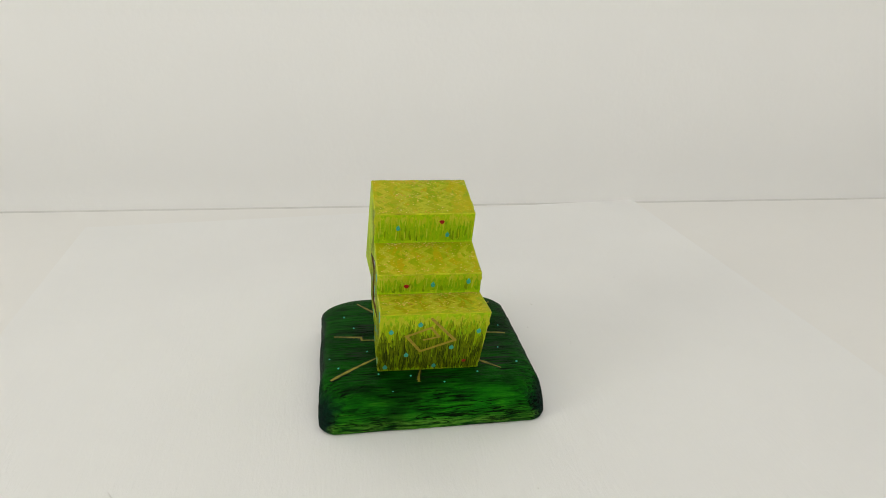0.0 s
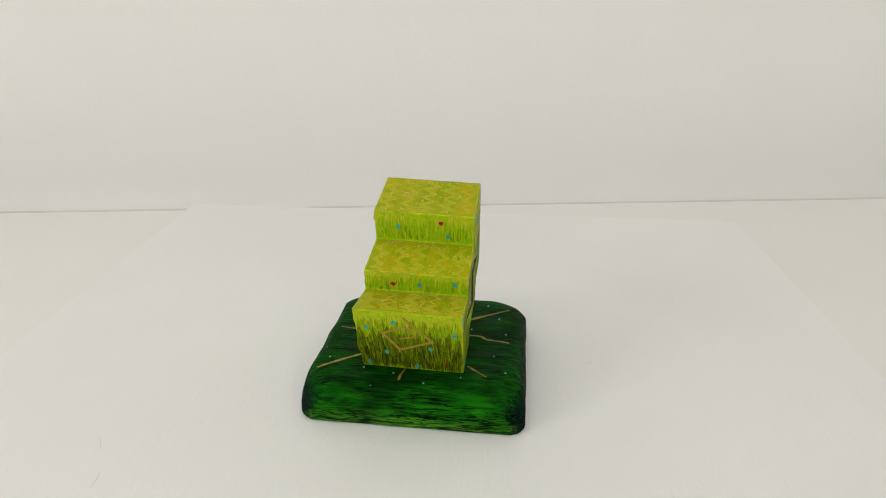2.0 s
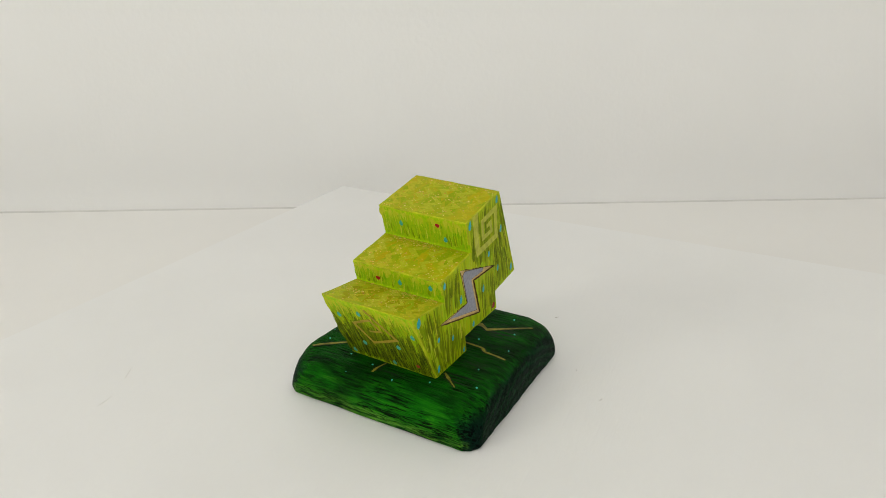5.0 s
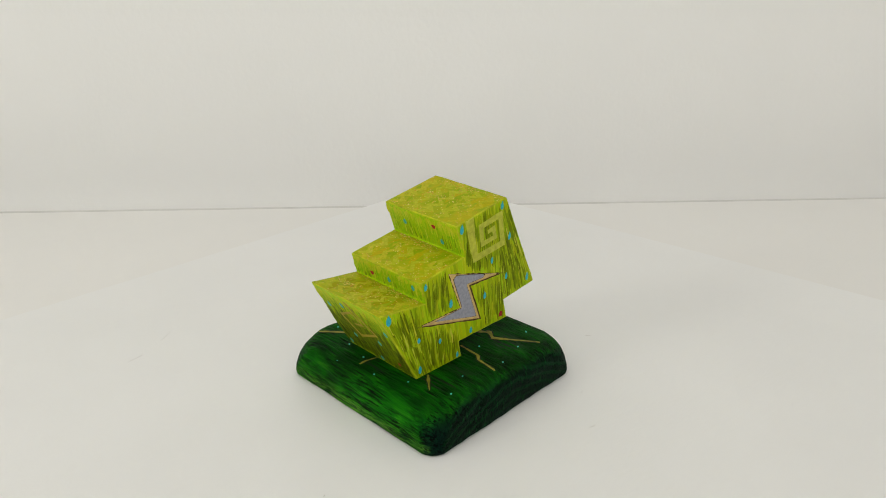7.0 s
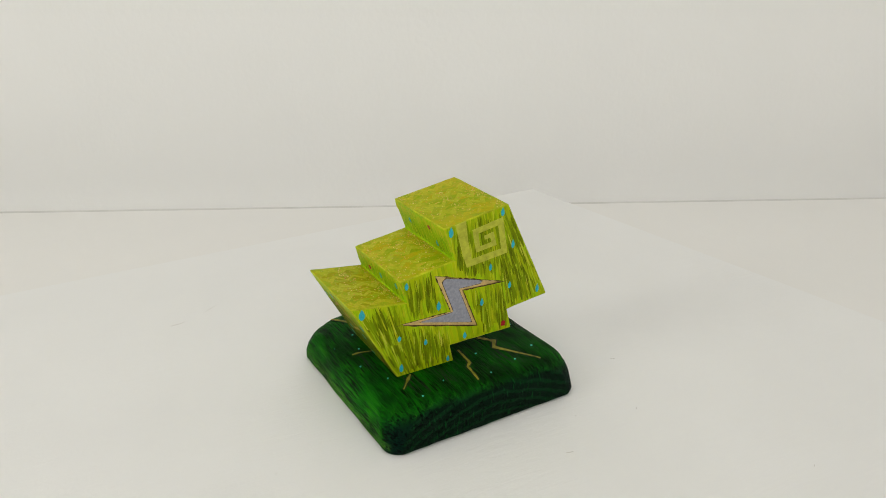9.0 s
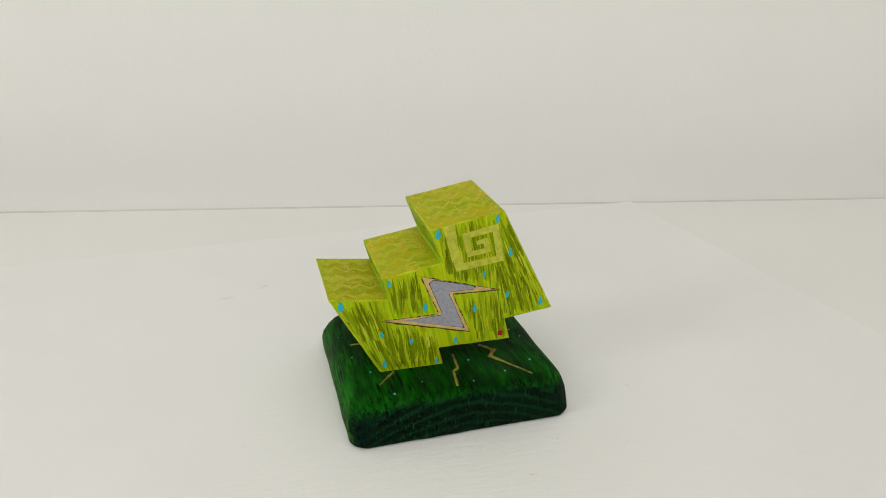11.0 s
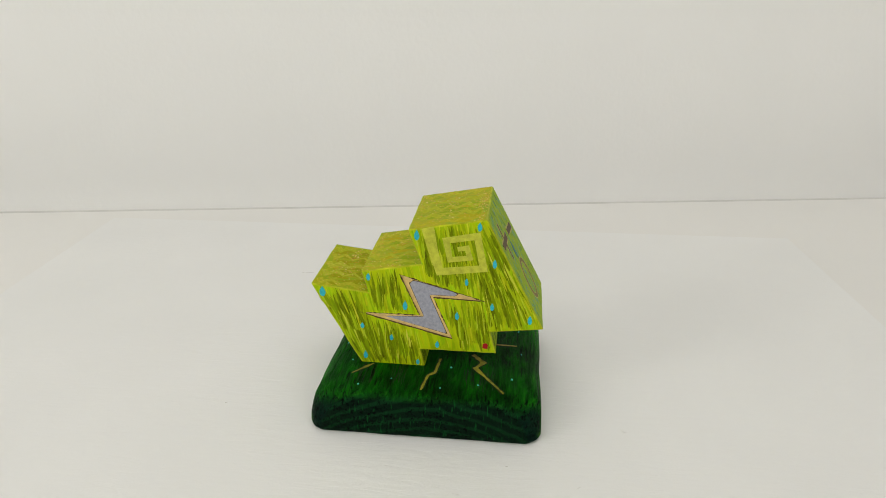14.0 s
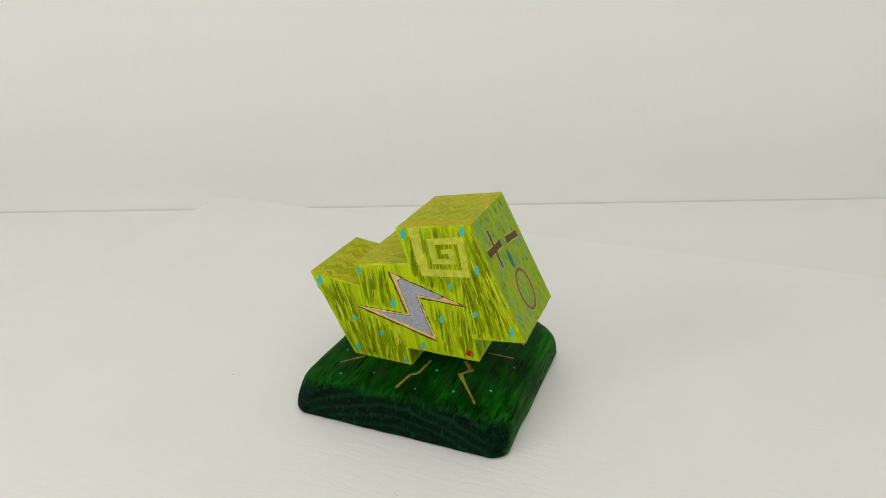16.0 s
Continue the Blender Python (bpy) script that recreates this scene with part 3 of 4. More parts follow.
DROPS = [(0.3, 105.7, 3.2, 6.0), (34.0, 112.1, 2.8, 5.0), (42.6, 91.2, 2.6, 5.2), (27.6, 79.6, 2.2, 4.4), (22.7, 58.4, 2.6, 5.0), (-6.5, 63.0, 3.0, 5.8), (-26.9, 79.6, 2.6, 4.4), (-53.4, 68.9, 4.0, 6.2), (-31.3, 48.8, 2.6, 3.6), (-14.6, 42.2, 2.4, 3.8), (11.7, 39.4, 2.6, 4.4), (0.5, 27.2, 2.2, 3.8), (-30.0, 29.7, 2.8, 5.2), (63.1, 58.3, 2.8, 5.6), (42.0, 65.2, 2.4, 4.6)]


def build_block(parent):
    """The stepped block; a lightning bolt is sunk into either side."""
    bm = bmesh.new()
    ends = [[bm.verts.new(Vector((x - (2.2 if x < 0 and y > 65 else 0), y, z)) * MM) for y, z in OUTLINE] for x in (-HALF, HALF)]
    n = len(OUTLINE)
    a, b = ends
    bm.faces.new(a)
    bm.faces.new(b[::-1])
    for k in range(n):
        bm.faces.new([a[(k + 1) % n], a[k], b[k], b[(k + 1) % n]])
    for e in list(bm.edges):
        cuts = max(2, int(e.calc_length() / (7 * MM)))
        v, far = e.verts[0], e.verts[1]
        for k in range(cuts):
            e, v = bmesh.utils.edge_split(e, v, 1.0 / (cuts - k + 1))
            e = next(x for x in v.link_edges if (x.other_vert(v).co - far.co).length < (v.co - far.co).length - 1e-9)
    bmesh.ops.recalc_face_normals(bm, faces=bm.faces[:])
    bmesh.ops.bevel(bm, geom=bm.edges[:], offset=0.7 * MM, segments=2, affect="EDGES", profile=0.5)
    # hand-cut edges waver a little
    rng = random.Random(5)
    for v in bm.verts:
        if all(f.calc_area() < 30 * MM * MM for f in v.link_faces):
            v.co += Vector((rng.uniform(-1, 1), rng.uniform(-1, 1), rng.uniform(-1, 1))) * 0.16 * MM
    for f in bm.faces:
        nrm = f.normal
        if f.calc_area() < 70 * MM * MM:
            c = f.calc_center_median() / MM
            hollow = any(math.hypot(c.y - y, c.z - z) < 3 for y, z in (OUTLINE[1], OUTLINE[3]))
            f.material_index = 6 if c.z < 26.2 else 1 if hollow else 4
        elif abs(nrm.x) > 0.7:
            f.material_index = 0
        elif nrm.z > 0.75:
            f.material_index = 2
        elif nrm.y > 0.6 and f.calc_center_median().z > 0.05:
            f.material_index = 3
        else:
            f.material_index = 1
    for sign in (-1, 1):
        face = max((f for f in bm.faces if f.normal.x * sign > 0.7), key=lambda f: f.calc_area())
        rim = list(face.edges)
        bmesh.ops.delete(bm, geom=[face], context="FACES_ONLY")
        place = side_face(sign)
        hole = [bm.verts.new(place(u, v, 0)) for u, v in BOLT]
        deep = [bm.verts.new(place(u, v, -SUNK - 0.6)) for u, v in BOLT]
        ring = [bm.edges.new((hole[k], hole[(k + 1) % 6])) for k in range(6)]
        made = bmesh.ops.triangle_fill(bm, use_beauty=True, use_dissolve=False, edges=rim + ring, normal=(sign, 0, 0))
        for f in made["geom"]:
            if isinstance(f, bmesh.types.BMFace):
                f.material_index = 0
        for k in range(6):
            j = (k + 1) % 6
            bm.faces.new([hole[k], hole[j], deep[j], deep[k]]).material_index = 5
        bm.faces.new(deep).material_index = 5
    bmesh.ops.recalc_face_normals(bm, faces=bm.faces[:])
    block = part("stepped_block", bm, [SIDE_LIME, RISER_LIME, TOP_LIME, BACK_LIME, EDGE_LIME, CUT_WOOD, DARK_EDGE], parent, "lime-green painted wooden block cut into three leaning steps")
    # the block leans a little to one side
    block.matrix_local = pose(-0.0012, 0, 0.0238) @ pose(0, 0, 0, 0, 1.3, 0) @ pose(0, 0, -0.024)
    return block


def grown_poly(poly, d):
    """The outline moved outward by d."""
    c = []
    n = len(poly)
    area = sum(poly[k][0] * poly[(k + 1) % n][1] - poly[(k + 1) % n][0] * poly[k][1] for k in range(n))
    sg = 1 if area > 0 else -1
    for k in range(n):
        p, a, b = Vector(poly[k]), Vector(poly[k - 1]), Vector(poly[(k + 1) % n])
        d1, d2 = (p - a).normalized(), (b - p).normalized()
        n1, n2 = Vector((d1.y, -d1.x)) * sg, Vector((d2.y, -d2.x)) * sg
        m = (n1 + n2)
        m = m / max(0.35, m.length_squared / 2)
        c.append(tuple(p + m * d))
    return c


def decorate_side(block, sign, drops, spiral):
    rng = random.Random(11 if sign > 0 else 23)
    place = side_face(sign)
    keep_off = grown_poly(BOLT, 1.2)
    dark, light, wash = bmesh.new(), bmesh.new(), bmesh.new()
    made = blades = 0
    while made < 900:
        u, v = rng.uniform(-60, 70), rng.uniform(24, 117)
        broad = made < 250
        length, width = (rng.uniform(9, 22), rng.uniform(1.4, 3.0)) if broad else (rng.uniform(7, 20), rng.uniform(0.7, 2.0))
        front = u - (-60 + (73.7 - v) * 0.56) if v < 73.7 else 99
        rear = (37.8 + (116.6 - v) * 0.512) - u
        near = max(0.0, 1 - min(front, rear) / 26)
        lean = rng.gauss(0.13 + 0.38 * near, 0.04)
        ok = True
        for s in (0, 0.12, 0.25, 0.37, 0.5, 0.62, 0.75, 0.87, 1):
            p = (u + lean * length * s, v - length * s)
            for du in (-1.3, 0, 1.3):
                if not inside((p[0] + du, p[1]), OUTLINE) or inside((p[0] + du * 0.6, p[1]), keep_off):
                    ok = False
        if not ok:
            continue
        made += 1
        lift, bend = 0.02 + 0.00010 * made, rng.uniform(-0.07, 0.07)
        if broad:
            blade(wash, place, u, v, length, width, lean, bend, lift)
        elif rng.random() > 0.55:
            blade(light, place, u, v, length * rng.uniform(0.7, 1.0), width * rng.uniform(0.25, 0.8), lean, bend, lift)
        elif sign > 0 and blades < 290:
            bm = bmesh.new()
            blade(bm, place, u, v, length, width, lean, bend, lift)
            part("grass_blade", bm, BLADE, block)
            blades += 1
        else:
            blade(dark, place, u, v, length, width, lean, bend, lift)
    if dark.verts:
        tagged(part("grass_brushwork", dark, GRASS, block, "dark green painted grass"), kind="stuff")
    tagged(part("wash_brushwork", wash, GRASS_WASH, block, "thin olive and green washes of paint"), kind="stuff")
    tagged(part("pale_brushwork", light, GRASS_LIGHT, block, "pale lime painted grass"), kind="stuff")
    bm = bmesh.new()
    line, wide = [], []
    outer = BOLT
    for (a, b) in zip(outer, outer[1:] + outer[:1]):
        for k in range(26):
            q = k / 26
            line.append((a[0] + (b[0] - a[0]) * q + rng.uniform(-0.1, 0.1), a[1] + (b[1] - a[1]) * q + rng.uniform(-0.1, 0.1)))
            wide.append(0.08 if k in (0, 1, 25) else rng.choice((0.10, 0.2, 0.4, 1.0)) * rng.uniform(0.6, 1.0))
    ribbon(bm, place, line + line[:1], wide + wide[:1], -0.1, 0.12)
    part("bolt_outline", bm, BURNT, block, "burnt dark brown edge of the lightning bolt")
    bm = bmesh.new()
    slab(bm, place, BOLT, -SUNK - 0.55, -SUNK)
    part("bolt_border", bm, BARE_WOOD, block, "bare tan wooden lightning bolt sunk into the side")
    bm = bmesh.new()
    soft = []
    for k, p in enumerate(BOLT_IN):
        p, a, b = Vector(p), Vector(BOLT_IN[k - 1]), Vector(BOLT_IN[(k + 1) % len(BOLT_IN)])
        for s in (0.0, 0.3, 0.6, 1.0):
            q0, q1 = p + (a - p) * min(0.45, 1.6 / (a - p).length), p + (b - p) * min(0.45, 1.6 / (b - p).length)
            soft.append(tuple((q0.lerp(p, s)).lerp(p.lerp(q1, s), s)))
    slab(bm, place, grown_poly(BOLT_IN, 0.3), -SUNK - 0.5, -SUNK + 0.05)
    part("inlay_rim", bm, BURNT, block, "thin brown rim round the felt")
    bm = bmesh.new()
    slab(bm, place, soft, -SUNK - 0.5, -SUNK + 0.2)
    part("felt_inlay", bm, FELT, block, "grey felt inlay in the lightning bolt")
    for u, v, w, h in drops:
        bm = bmesh.new()
        slab(bm, place, drop_outline(u, v, w * 0.88, h * 0.92), -0.2, 0.20)
        part("drop", bm, DROP, block, "turquoise painted raindrop")
    if spiral:
        bm = bmesh.new()
        ribbon(bm, place, SPIRAL_LINE, SPIRAL_WIDE, -0.2, 0.14)
        part("spiral", bm, SPIRAL, block, "pale yellow painted square spiral")
        bm = bmesh.new()
        slab(bm, place, [(37.4, 39.0), (40.2, 38.6), (40.6, 41.4), (39.4, 42.4), (37.6, 41.8)], -0.2, 0.22)
        part("heart", bm, RED, block, "small red painted mark")


def strokes(block, name, place, count, us, vs, lengths, widths, mat, seed, lift=0.05, lean=0.06, power=1.0, label=""):
    """Brush strokes on a swept face: v runs down the face."""
    rng = random.Random(seed)
    bm = bmesh.new()
    for k in range(count):
        length = rng.uniform(*lengths)
        v = vs[0] + (vs[1] - vs[0] - length) * rng.random() ** power
        blade(bm, place, rng.uniform(*us), v, length, rng.uniform(*widths), rng.gauss(0, lean), rng.uniform(-0.1, 0.1), lift + 0.00008 * k, 1)
    tagged(part(name, bm, mat, block, label), kind="stuff")


def decorate_front(block):
    a, b = OUTLINE[0], OUTLINE[11]
    front = edge_face(b, a)
    long_edge = math.dist(a, b)
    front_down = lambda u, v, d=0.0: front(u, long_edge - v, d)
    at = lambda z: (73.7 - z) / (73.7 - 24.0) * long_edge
    w = HALF - 1
    strokes(block, "pale_brushwork", front_down, 110, (-w, w), (0.6, 20), (5, 13), (1.6, 3.6), RISER_PALE, 2, 0.015, label="pale yellow brush strokes under the upper edge")
    strokes(block, "green_brushwork", front_down, 240, (-w, w), (5, 40), (5, 14), (0.6, 1.8), RISER_STROKE, 3, 0.03, label="mid-green brush strokes")
    strokes(block, "mid_brushwork", front_down, 190, (-w, w), (8, 38), (7, 16), (0.7, 2.0), GRASS_WASH, 6, 0.036, label="olive-green brush strokes between lime and dark")
    # real dark strokes, deepened with the shade low on the overhang
    strokes(block, "olive_brushwork", front_down, 430, (-w, w), (12, long_edge - 0.4), (8, 20), (1.0, 2.6), FRONT_WASH_SHADE, 4, 0.052, power=0.55, label="broad dark olive brush strokes over the lower half, paint and overhang shade in one")
    strokes(block, "dark_brushwork", front_down, 400, (-w, w), (12, long_edge - 0.5), (5, 17), (0.3, 0.7), FRONT_DARK_SHADE, 5, 0.095, power=0.42, label="dark olive brush strokes rising from the lower edge, paint and overhang shade in one")
    strokes(block, "lime_brushwork", front_down, 200, (-w, w), (4, long_edge - 1), (4, 13), (0.25, 0.7), FRONT_LIME, 7, 0.15, label="fine lime brush strokes")
    bm = bmesh.new()
    ribbon(bm, front_down, [(x, at(z)) for x, z in ((-2.3, 70.2), (12.1, 51.2), (-6.0, 42.2), (-14.4, 55.8), (-1.7, 62.5), (3.2, 54.6), (-5.2, 52.2))], [1.7, 1.9, 1.7, 1.8, 1.6, 1.5, 1.3], -0.1, 0.20)
    part("diamond_spiral", bm, DIAMOND, block, "ochre painted diamond spiral")
    for x, z in ((11.0, 44.8), (2.8, 28.2), (-24.8, 28.3), (-13.6, 39.1), (-7.6, 65.2), (-22.7, 59.6), (24.3, 58.4)):
        bm = bmesh.new()
        slab(bm, front_down, drop_outline(x, at(z), 2.6, 4.2, -1), -0.2, 0.22)
        part("drop", bm, DROP_DULL, block, "turquoise painted raindrop")
    bm = bmesh.new()
    slab(bm, front_down, [(18.2, at(32.5)), (19.4, at(33.2)), (20.8, at(32.6)), (20.4, at(30.9)), (18.9, at(30.6))], -0.2, 0.22)
    part("heart", bm, RED, block, "small red painted heart")
    # the two risers
    for (a, b), drops, heart, seed in (((OUTLINE[4], OUTLINE[3]), ((-15.3, 98.9), (13.6, 94.0)), (9.7, 102.8), 31), ((OUTLINE[2], OUTLINE[1]), ((1.9, 75.8), (21.7, 77.6)), (-12.8, 75.0), 37)):
        up = edge_face(b, a)
        tall = math.dist(a, b)
        face = lambda u, v, d=0.0, up=up, tall=tall: up(u, tall - v, d)
        s = lambda z, a=a, b=b, tall=tall: (a[1] - z) / (a[1] - b[1]) * tall
        fat = 2.0 if seed == 37 else 1.0
        strokes(block, "pale_brushwork", face, 60, (-w, w), (0.4, tall * 0.5), (tall * 0.2, tall * 0.4), (1.6, 3.4), RISER_PALE, seed + 2, 0.015, label="pale yellow brush strokes under the upper edge")
        strokes(block, "green_brushwork", face, int(120 / fat), (-w, w), (2.0, tall - 0.5), (tall * 0.3, tall * 0.75), (0.7 * fat, 1.8 * fat), RISER_STROKE, seed, 0.025, power=0.7, label="mid-green brush strokes")
        strokes(block, "olive_brushwork", face, int(14 / fat), (-w, w), (tall * 0.35, tall - 0.4), (tall * 0.25, tall * 0.5), (0.6 * fat, 1.5 * fat), RISER_TIP, seed + 3, 0.04, power=0.6, label="olive brush strokes at the foot of the riser")
        strokes(block, "lime_brushwork", face, 60, (-w, w), (1, tall - 1), (tall * 0.2, tall * 0.6), (0.3, 0.8), GRASS_LIGHT, seed + 1, 0.06, label="lime brush strokes")
        for x, z in drops:
            bm = bmesh.new()
            slab(bm, face, drop_outline(x, s(z), 2.4, 3.6, -1), -0.2, 0.22)
            part("drop", bm, DROP_DULL, block, "turquoise painted raindrop")
        x, z = heart
        bm = bmesh.new()
        slab(bm, face, [(x - 1.6, s(z + 0.5)), (x - 0.8, s(z + 1.3)), (x, s(z + 1.35)), (x + 0.9, s(z + 1.3)), (x + 1.6, s(z + 0.4)), (x + 0.9, s(z - 0.8)), (x + 0.1, s(z - 1.3)), (x - 0.9, s(z - 0.6))], -0.2, 0.22)
        part("heart", bm, RED, block, "small red painted heart")


def decorate_rear_risers(block):
    for k, seed in ((7, 81), (9, 83)):
        a, b = OUTLINE[k], OUTLINE[k + 1]
        tall = math.dist(a, b)
        strokes(block, "grass_brushwork", edge_face(a, b), 70, (-HALF + 1, HALF - 1), (0.6, tall - 0.4), (tall * 0.35, tall * 0.8), (0.8, 1.6), GRASS, seed, 0.03, label="dark green painted grass")


def decorate_tops(block):
    rng = random.Random(41)
    w = HALF - 2
    for k, count, mat, label in ((0, 26, BROWN_WASH, "thin brown-olive wash of paint"), (2, 16, ORANGE_WASH, "orange-yellow wash of paint"), (4, 12, ORANGE_WASH, "orange-yellow wash of paint"), (2, 14, GREEN_WASH, "green wash of paint"), (4, 14, GREEN_WASH, "green wash of paint")):
        deep = math.dist(OUTLINE[k], OUTLINE[k + 1])
        strokes(block, "wash_brushwork", edge_face(OUTLINE[k], OUTLINE[k + 1]), count, (-w + 2, w - 2), (1.5, deep - 1), (deep * 0.2, deep * 0.5), (2.2, 5.0), mat, 91 + k + count, 0.008, lean=0.25, label=label)
    for a, b in ((OUTLINE[0], OUTLINE[1]), (OUTLINE[2], OUTLINE[3]), (OUTLINE[4], OUTLINE[5])):
        deep = math.dist(a, b)
        face = edge_face(a, b)
        lines = 5
        turns, v = [], rng.uniform(0, 2)
        while v < deep - 1:
            turns.append(v)
            v += rng.uniform(4.2, 6.0)
        for k in range(lines):
            x = -HALF + 2 * HALF * (k + 0.5) / lines + rng.uniform(-0.8, 0.8)
            pts = [(min(max(x + (3.0 if i % 2 else -2.6) + rng.uniform(-0.9, 0.9), 3.6 - HALF), HALF - 3.6), min(max(2.7, v + rng.uniform(-0.6, 0.6)), deep - 2.5)) for i, v in enumerate(turns)]
            if len(pts) > 2:
                bm = bmesh.new()
                ribbon(bm, face, pts, [rng.uniform(1.4, 4.0) for _ in pts], -0.05, 0.04)
                part("zigzag", bm, ZIGZAG, block, "pale yellow painted zigzag line")
        heaps = [(rng.uniform(-HALF, HALF), rng.choice((0.90, 0.93, 0.96, 0.5) if a is OUTLINE[0] else (0.08, 0.5, 0.92, 0.95)) * deep) for _ in range(13)]
        bm = bmesh.new()
        for k in range(620):
            if k % 5 < 3:
                hu, hv = heaps[k % 13]
                u, v = rng.gauss(hu, 4.2), rng.gauss(hv, 2.2)
            else:
                u, v = rng.uniform(-HALF, HALF), rng.uniform(0, deep)
            if abs(u) > HALF - 1.3 or not 1.4 < v < deep - 1.0:
                continue
            r, n, a0 = rng.uniform(0.16, 0.46) + (0.2 if k % 7 == 0 else 0.0), rng.choice((3, 4, 5)), rng.random() * 6
            slab(bm, face, [(u + r * math.cos(a0 + 2 * math.pi * j / n), v + r * math.sin(a0 + 2 * math.pi * j / n) * rng.uniform(0.6, 1)) for j in range(n)], -0.05, rng.uniform(0.06, 0.14))
        tagged(part("glitter", bm, FLAKE, block, "scattered gold glitter flakes"), kind="stuff")


def decorate_back(block):
    a, b = OUTLINE[5], OUTLINE[6]
    face = edge_face(a, b)
    tall = math.dist(a, b)
    s = lambda z: (a[1] - z) / (a[1] - b[1]) * tall
    rng = random.Random(53)
    signs = [((12.7, 107.8), (14.0, 88.5), 2.3, "cross_upright"), ((23.6, 98.6), (3.0, 98.2), 4.0, "cross_arm"), ((-4.6, 96.9), (-22.6, 94.8), 4.0, "minus_sign")]
    for p, q, wd, name in signs:
        bm = bmesh.new()
        ribbon(bm, face, [(p[0], s(p[1]) - 0.5), (q[0], s(q[1]) + 0.5)], [wd + 1.4, wd + 1.4], -0.1, 0.11 if name != "cross_arm" else 0.12)
        part("sign_outline", bm, SIGN_RIM, block, "pale tan outline of a painted sign")
        bm = bmesh.new()
        ribbon(bm, face, [(p[0], s(p[1])), ((p[0] + q[0]) / 2, s((p[1] + q[1]) / 2)), (q[0], s(q[1]))], [wd, wd * 0.9, wd], -0.1, 0.15 if name != "cross_arm" else 0.18)
        part(name, bm, SIGN_BROWN, block, "dark brown painted stroke")
    bm = bmesh.new()
    pts = [(-1.3 + 9.2 * math.cos(t), s(70.6) + 11.8 * math.sin(t)) for t in [2 * math.pi * k / 36 for k in range(37)]]
    ribbon(bm, face, pts, [3.6] * 37, -0.1, 0.11)
    part("ring_outline", bm, SIGN_RIM, block, "pale tan outline of the ring")
    bm = bmesh.new()
    ribbon(bm, face, pts, [2.4] * 37, -0.1, 0.15)
    part("ring", bm, RING_PAINT, block, "ochre painted ring")
    bm = bmesh.new()
    slab(bm, face, drop_outline(0.3, 31.6, 4.4, 10.5, -1), -0.1, 0.2)
    part("drop", bm, DROP_DEEP, block, "deep teal painted raindrop")
    bm = bmesh.new()
    for k in range(170):
        u, v = rng.uniform(-HALF + 1.5, HALF - 1.5), 1 + (tall - 8) * rng.random() ** 1.3
        blade(bm, face, u, v, rng.uniform(2.6, 5.6), rng.uniform(0.9, 2.2), rng.uniform(-0.15, 0.15), 0, 0.02 + 0.0002 * k, 1)
    tagged(part("rain_brushwork", bm, DASH, block, "teal and dark green painted dashes"), kind="stuff")


RAYS = [([(-56.0, -37.6), (-43.0, -26.5), (-30.0, -16.5)], 2.0), ([(-7.8, -48.4), (-7.4, -40.0), (-5.0, -30.0)], 1.3), ([(29.0, -25.0), (40.8, -35.4)], 1.5),
        ([(19.2, 12.8), (34.8, 11.3), (38.0, 7.8), (59.5, 4.8)], 1.9), ([(12.0, 31.5), (20.6, 38.2), (27.0, 33.8), (51.0, 50.6)], 2.9),
        ([(-2.1, 41.0), (-1.6, 57.0)], 1.3), ([(-39.0, 57.0), (-24.0, 37.0)], 1.7), ([(-54.5, 12.4), (-38.1, 9.6), (-37.4, 6.2), (-26.0, 5.0)], 1.5)]
GRAIN = [(38, -27), (38, -9), (36, 31), (39, 41), (-34, 22), (-40, -12), (4, -43)]     # clusters of open pores
DOTS = [(-29.5, -34.3), (6.5, -45.5), (15.5, -50.5), (-22.5, -49.0), (26.6, -38.0), (51.4, -29.4), (-42.1, 22.4), (-57.0, -14.0), (-52.0, -25.5), (58.5, -5.8), (43.9, -12.1), (44.8, 36.5), (36.5, 55.0), (-11.6, -38.2), (57.5, 28.0), (-48.0, 38.0), (-20.0, 58.0), (8.0, 60.0), (28.0, 20.0), (50.0, 16.0), (-35.0, -8.0)]


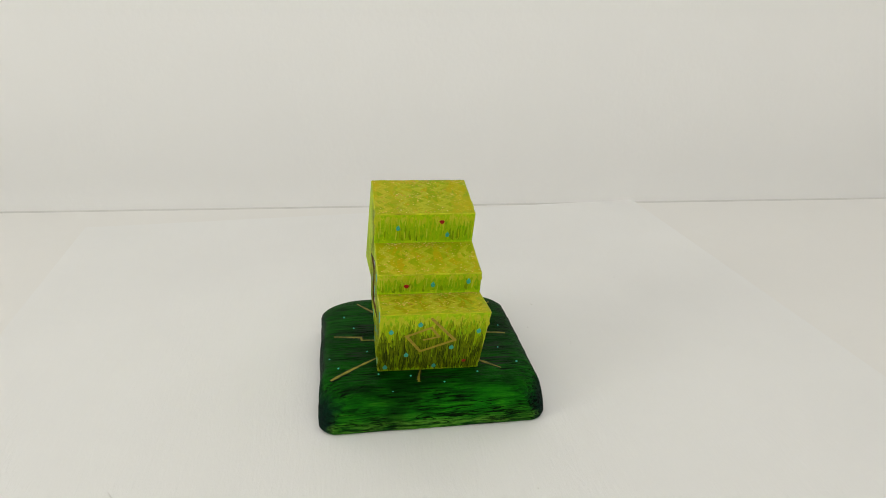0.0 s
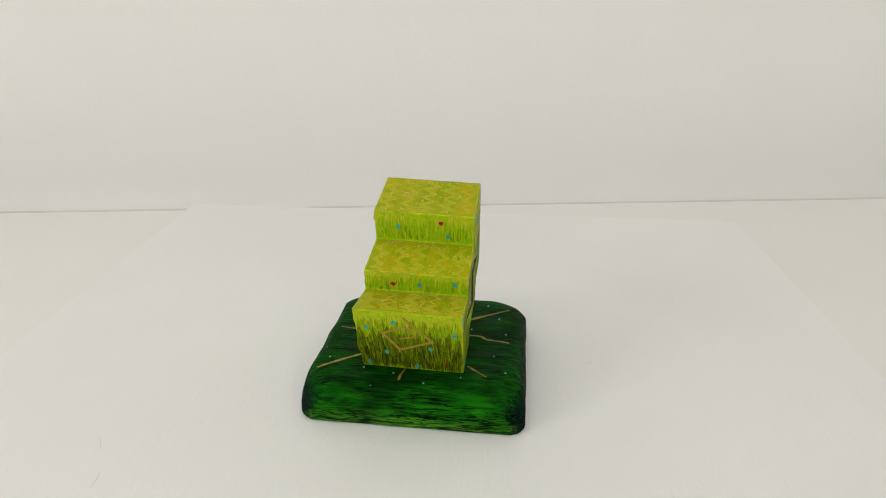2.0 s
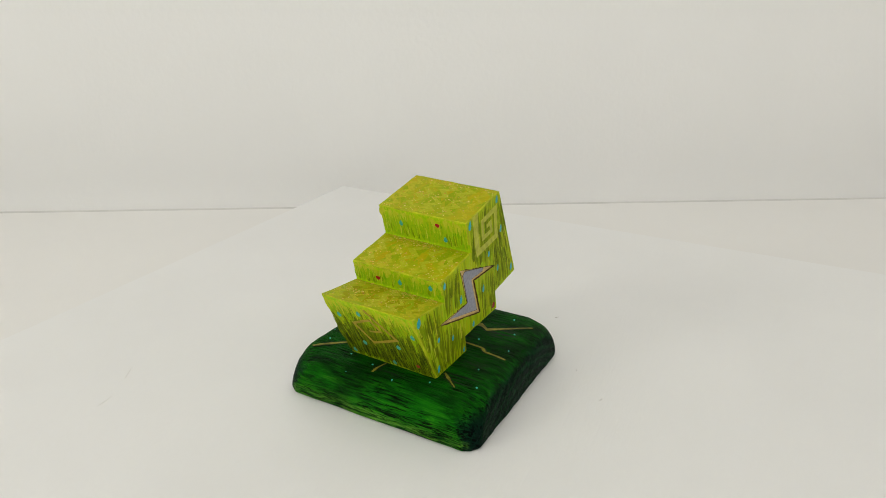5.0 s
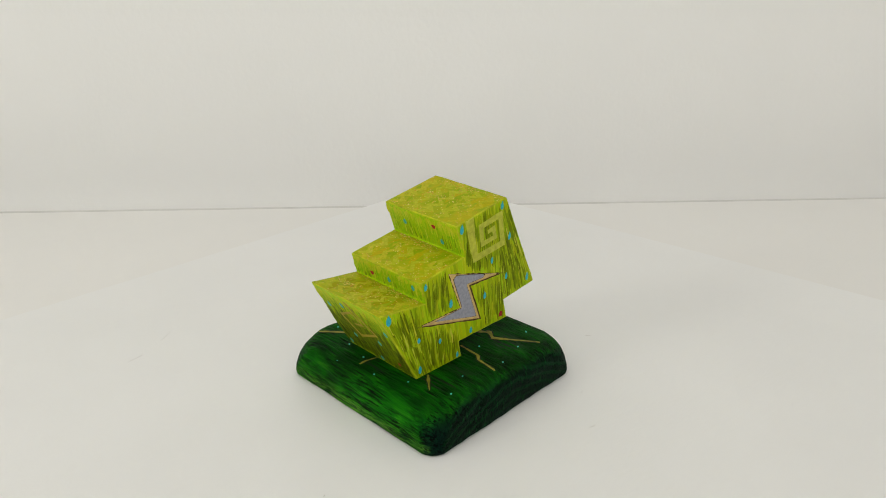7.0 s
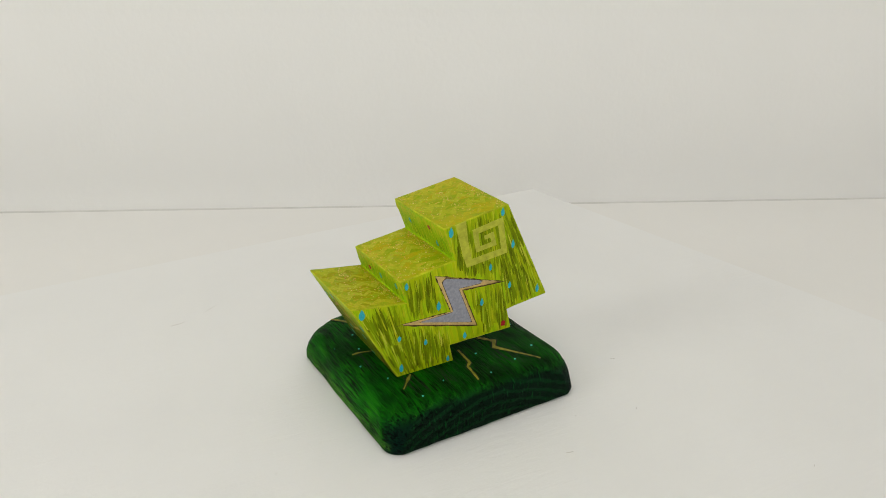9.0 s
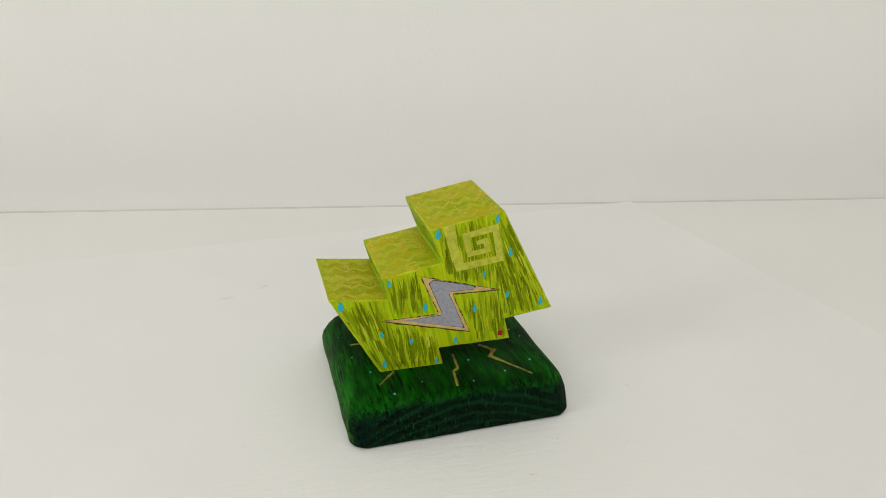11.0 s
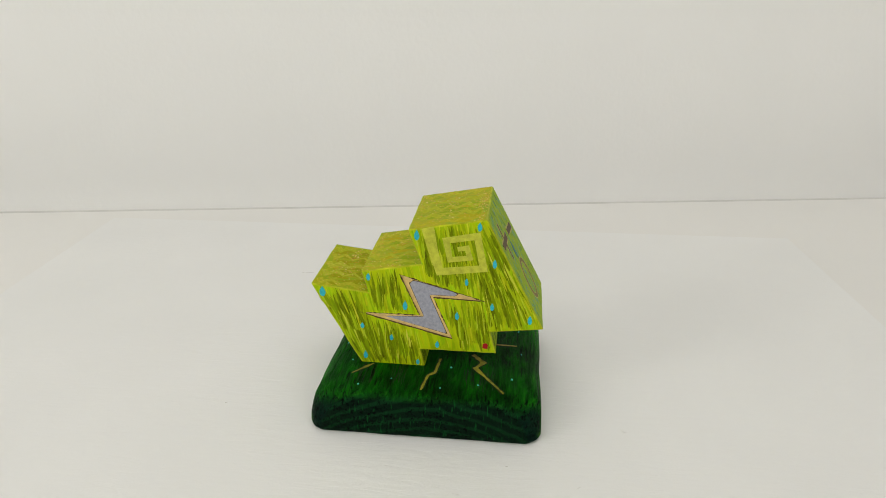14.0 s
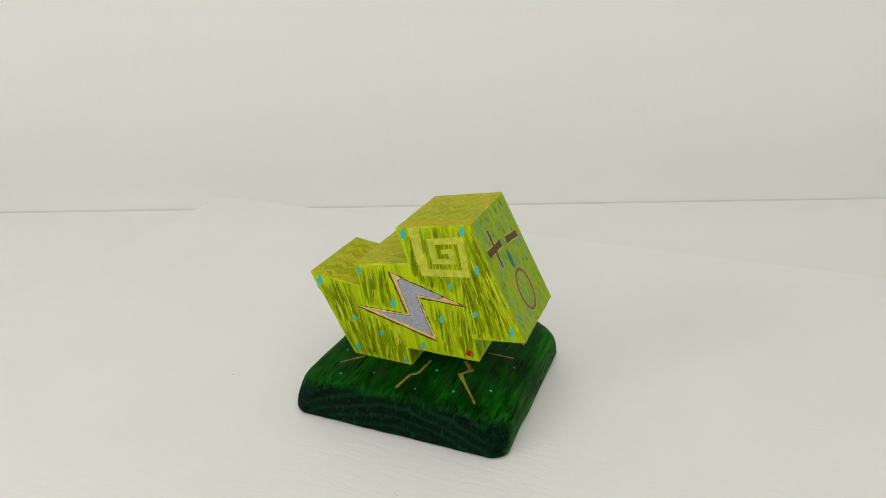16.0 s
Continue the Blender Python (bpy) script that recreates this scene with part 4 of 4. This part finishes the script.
def decorate_base(base):
    rise = [(0.1, 7.0), (0.5, 12.0), (1.2, 16.0), (2.4, 19.0), (4.2, 21.2), (7.0, 22.8), (10.5, 23.7), (15.0, 24.0)]
    slope = [(0.1, 7.0), (0.9, 12.0), (2.0, 16.0), (3.7, 19.0), (5.8, 21.2), (8.6, 22.8), (11.8, 23.7), (16.0, 24.0)]

    def place(u, v, d=0.0):
        e = min(62.8 - u, (63.2 + u) / 0.65, 71.6 - v)
        z = min(float(np.interp(e, [a for a, _ in rise], [b for _, b in rise])), float(np.interp(v + 55.6, [a for a, _ in slope], [b for _, b in slope])))
        return Vector((u, v, z + d)) * MM

    rng = random.Random(61)
    for pts, wd in RAYS:
        fine = []
        for p, q in zip(pts, pts[1:]):
            for k in range(8):
                fine.append((p[0] + (q[0] - p[0]) * k / 8, p[1] + (q[1] - p[1]) * k / 8))
        fine.append(pts[-1])
        n = len(fine)
        taper = [wd * rng.uniform(0.62, 1.35) * (1.0 - 0.45 * abs(2 * k / (n - 1) - 0.7)) for k in range(n)]
        bm = bmesh.new()
        ribbon(bm, place, fine, [x + 1.5 for x in taper], -0.6, 0.10)
        part("ray_outline", bm, RAY_DARK, base, "dark green line beside the gold ray")
        bm = bmesh.new()
        ribbon(bm, place, fine, taper, -0.6, 0.22)
        part("gold_ray", bm, RAY_GOLD, base, "dull gold painted lightning ray")
    rng = random.Random(67)
    bm = bmesh.new()
    for cu, cv in GRAIN:
        for k in range(11):
            u, v, length = cu + rng.gauss(0, 3.5), cv + rng.uniform(-4.2, 4.2), rng.uniform(9, 22)
            ribbon(bm, place, [(u - length / 2 + length * q / 6, v + 0.25 * math.sin(q + k)) for q in range(7)], [0.08, 0.4, 0.5, 0.6, 0.5, 0.4, 0.08], -0.6, 0.08)
    tagged(part("grain_lines", bm, RAY_DARK, base, "dark open pores of the oak grain"), kind="stuff")
    rng = random.Random(61)
    for u, v in DOTS:
        r = rng.uniform(0.36, 0.66)
        bm = bmesh.new()
        slab(bm, place, [(u + r * math.cos(a), v + r * math.sin(a)) for a in [2 * math.pi * k / 8 for k in range(8)]], -0.6, 0.35)
        part("dot", bm, DOT, base, "tiny pale turquoise painted dot")


def build_ornament():
    ornament = tagged(new("ornament"), "lime-green painted stepped wooden ornament on a green oak base", "ornament")
    base = build_base(ornament)
    block = build_block(ornament)
    decorate_side(block, 1, DROPS, True)
    decorate_side(block, -1, DROPS[4:], False)
    decorate_front(block)
    decorate_rear_risers(block)
    decorate_tops(block)
    decorate_back(block)
    decorate_base(base)
    return ornament


ornament = build_ornament()


def build_fibre(points, radius):
    bm = bmesh.new()
    rings = []
    for k, p in enumerate(points):
        p = Vector((p[0], p[1], sheet_height(*p) + radius))
        rings.append([bm.verts.new(p + Vector((radius * math.cos(a), 0.35 * radius * math.cos(a), radius * math.sin(a)))) for a in (0, 1.57, 3.14, 4.71)])
    for a, b in zip(rings, rings[1:]):
        for k in range(4):
            bm.faces.new([a[k], a[(k + 1) % 4], b[(k + 1) % 4], b[k]])
    for r in (rings[0][::-1], rings[-1]):
        bm.faces.new(r)
    return tagged(mesh_object("fibre", bm, LINT), "fine grey-brown stray fibre lying on the white paper", "fibre", "stray fibres on the paper")


LINT = plain_paint("grey_brown_lint", (0.36, 0.32, 0.27), 0.3, 900, 0.9)
fibres = [build_fibre([(-0.1640, -0.0864), (-0.1612, -0.0905), (-0.1582, -0.0950)], 0.00007),
          build_fibre([(-0.1482, -0.1128), (-0.1470, -0.1165), (-0.1466, -0.1227)], 0.00007)]
rng = random.Random(71)
for x, y, size in ((0.1047, 0.0300, 0.004), (0.0811, 0.0544, 0.0016), (0.0437, 0.1180, 0.0030), (0.0931, 0.0903, 0.0018), (0.0441, -0.1104, 0.0016), (0.1759, 0.1353, 0.0018)):
    a = rng.uniform(0.9, 2.2)
    dx, dy, k = size / 2 * math.cos(a), size / 2 * math.sin(a), size * 0.12
    fibres.append(build_fibre([(x - dx, y - dy), (x + k, y - k), (x + dx, y + dy)], 0.00009))


def motions():
    """All that lies on the turntable turns at one steady speed."""
    for thing in (turntable, sheet, ornament, *fibres):
        z = thing.matrix_world.translation.z
        walk(thing, [(t * 1.0, pose(0, 0, z, 0, 0, TURN0 + SPEED * t)) for t in range(17)])


motions()
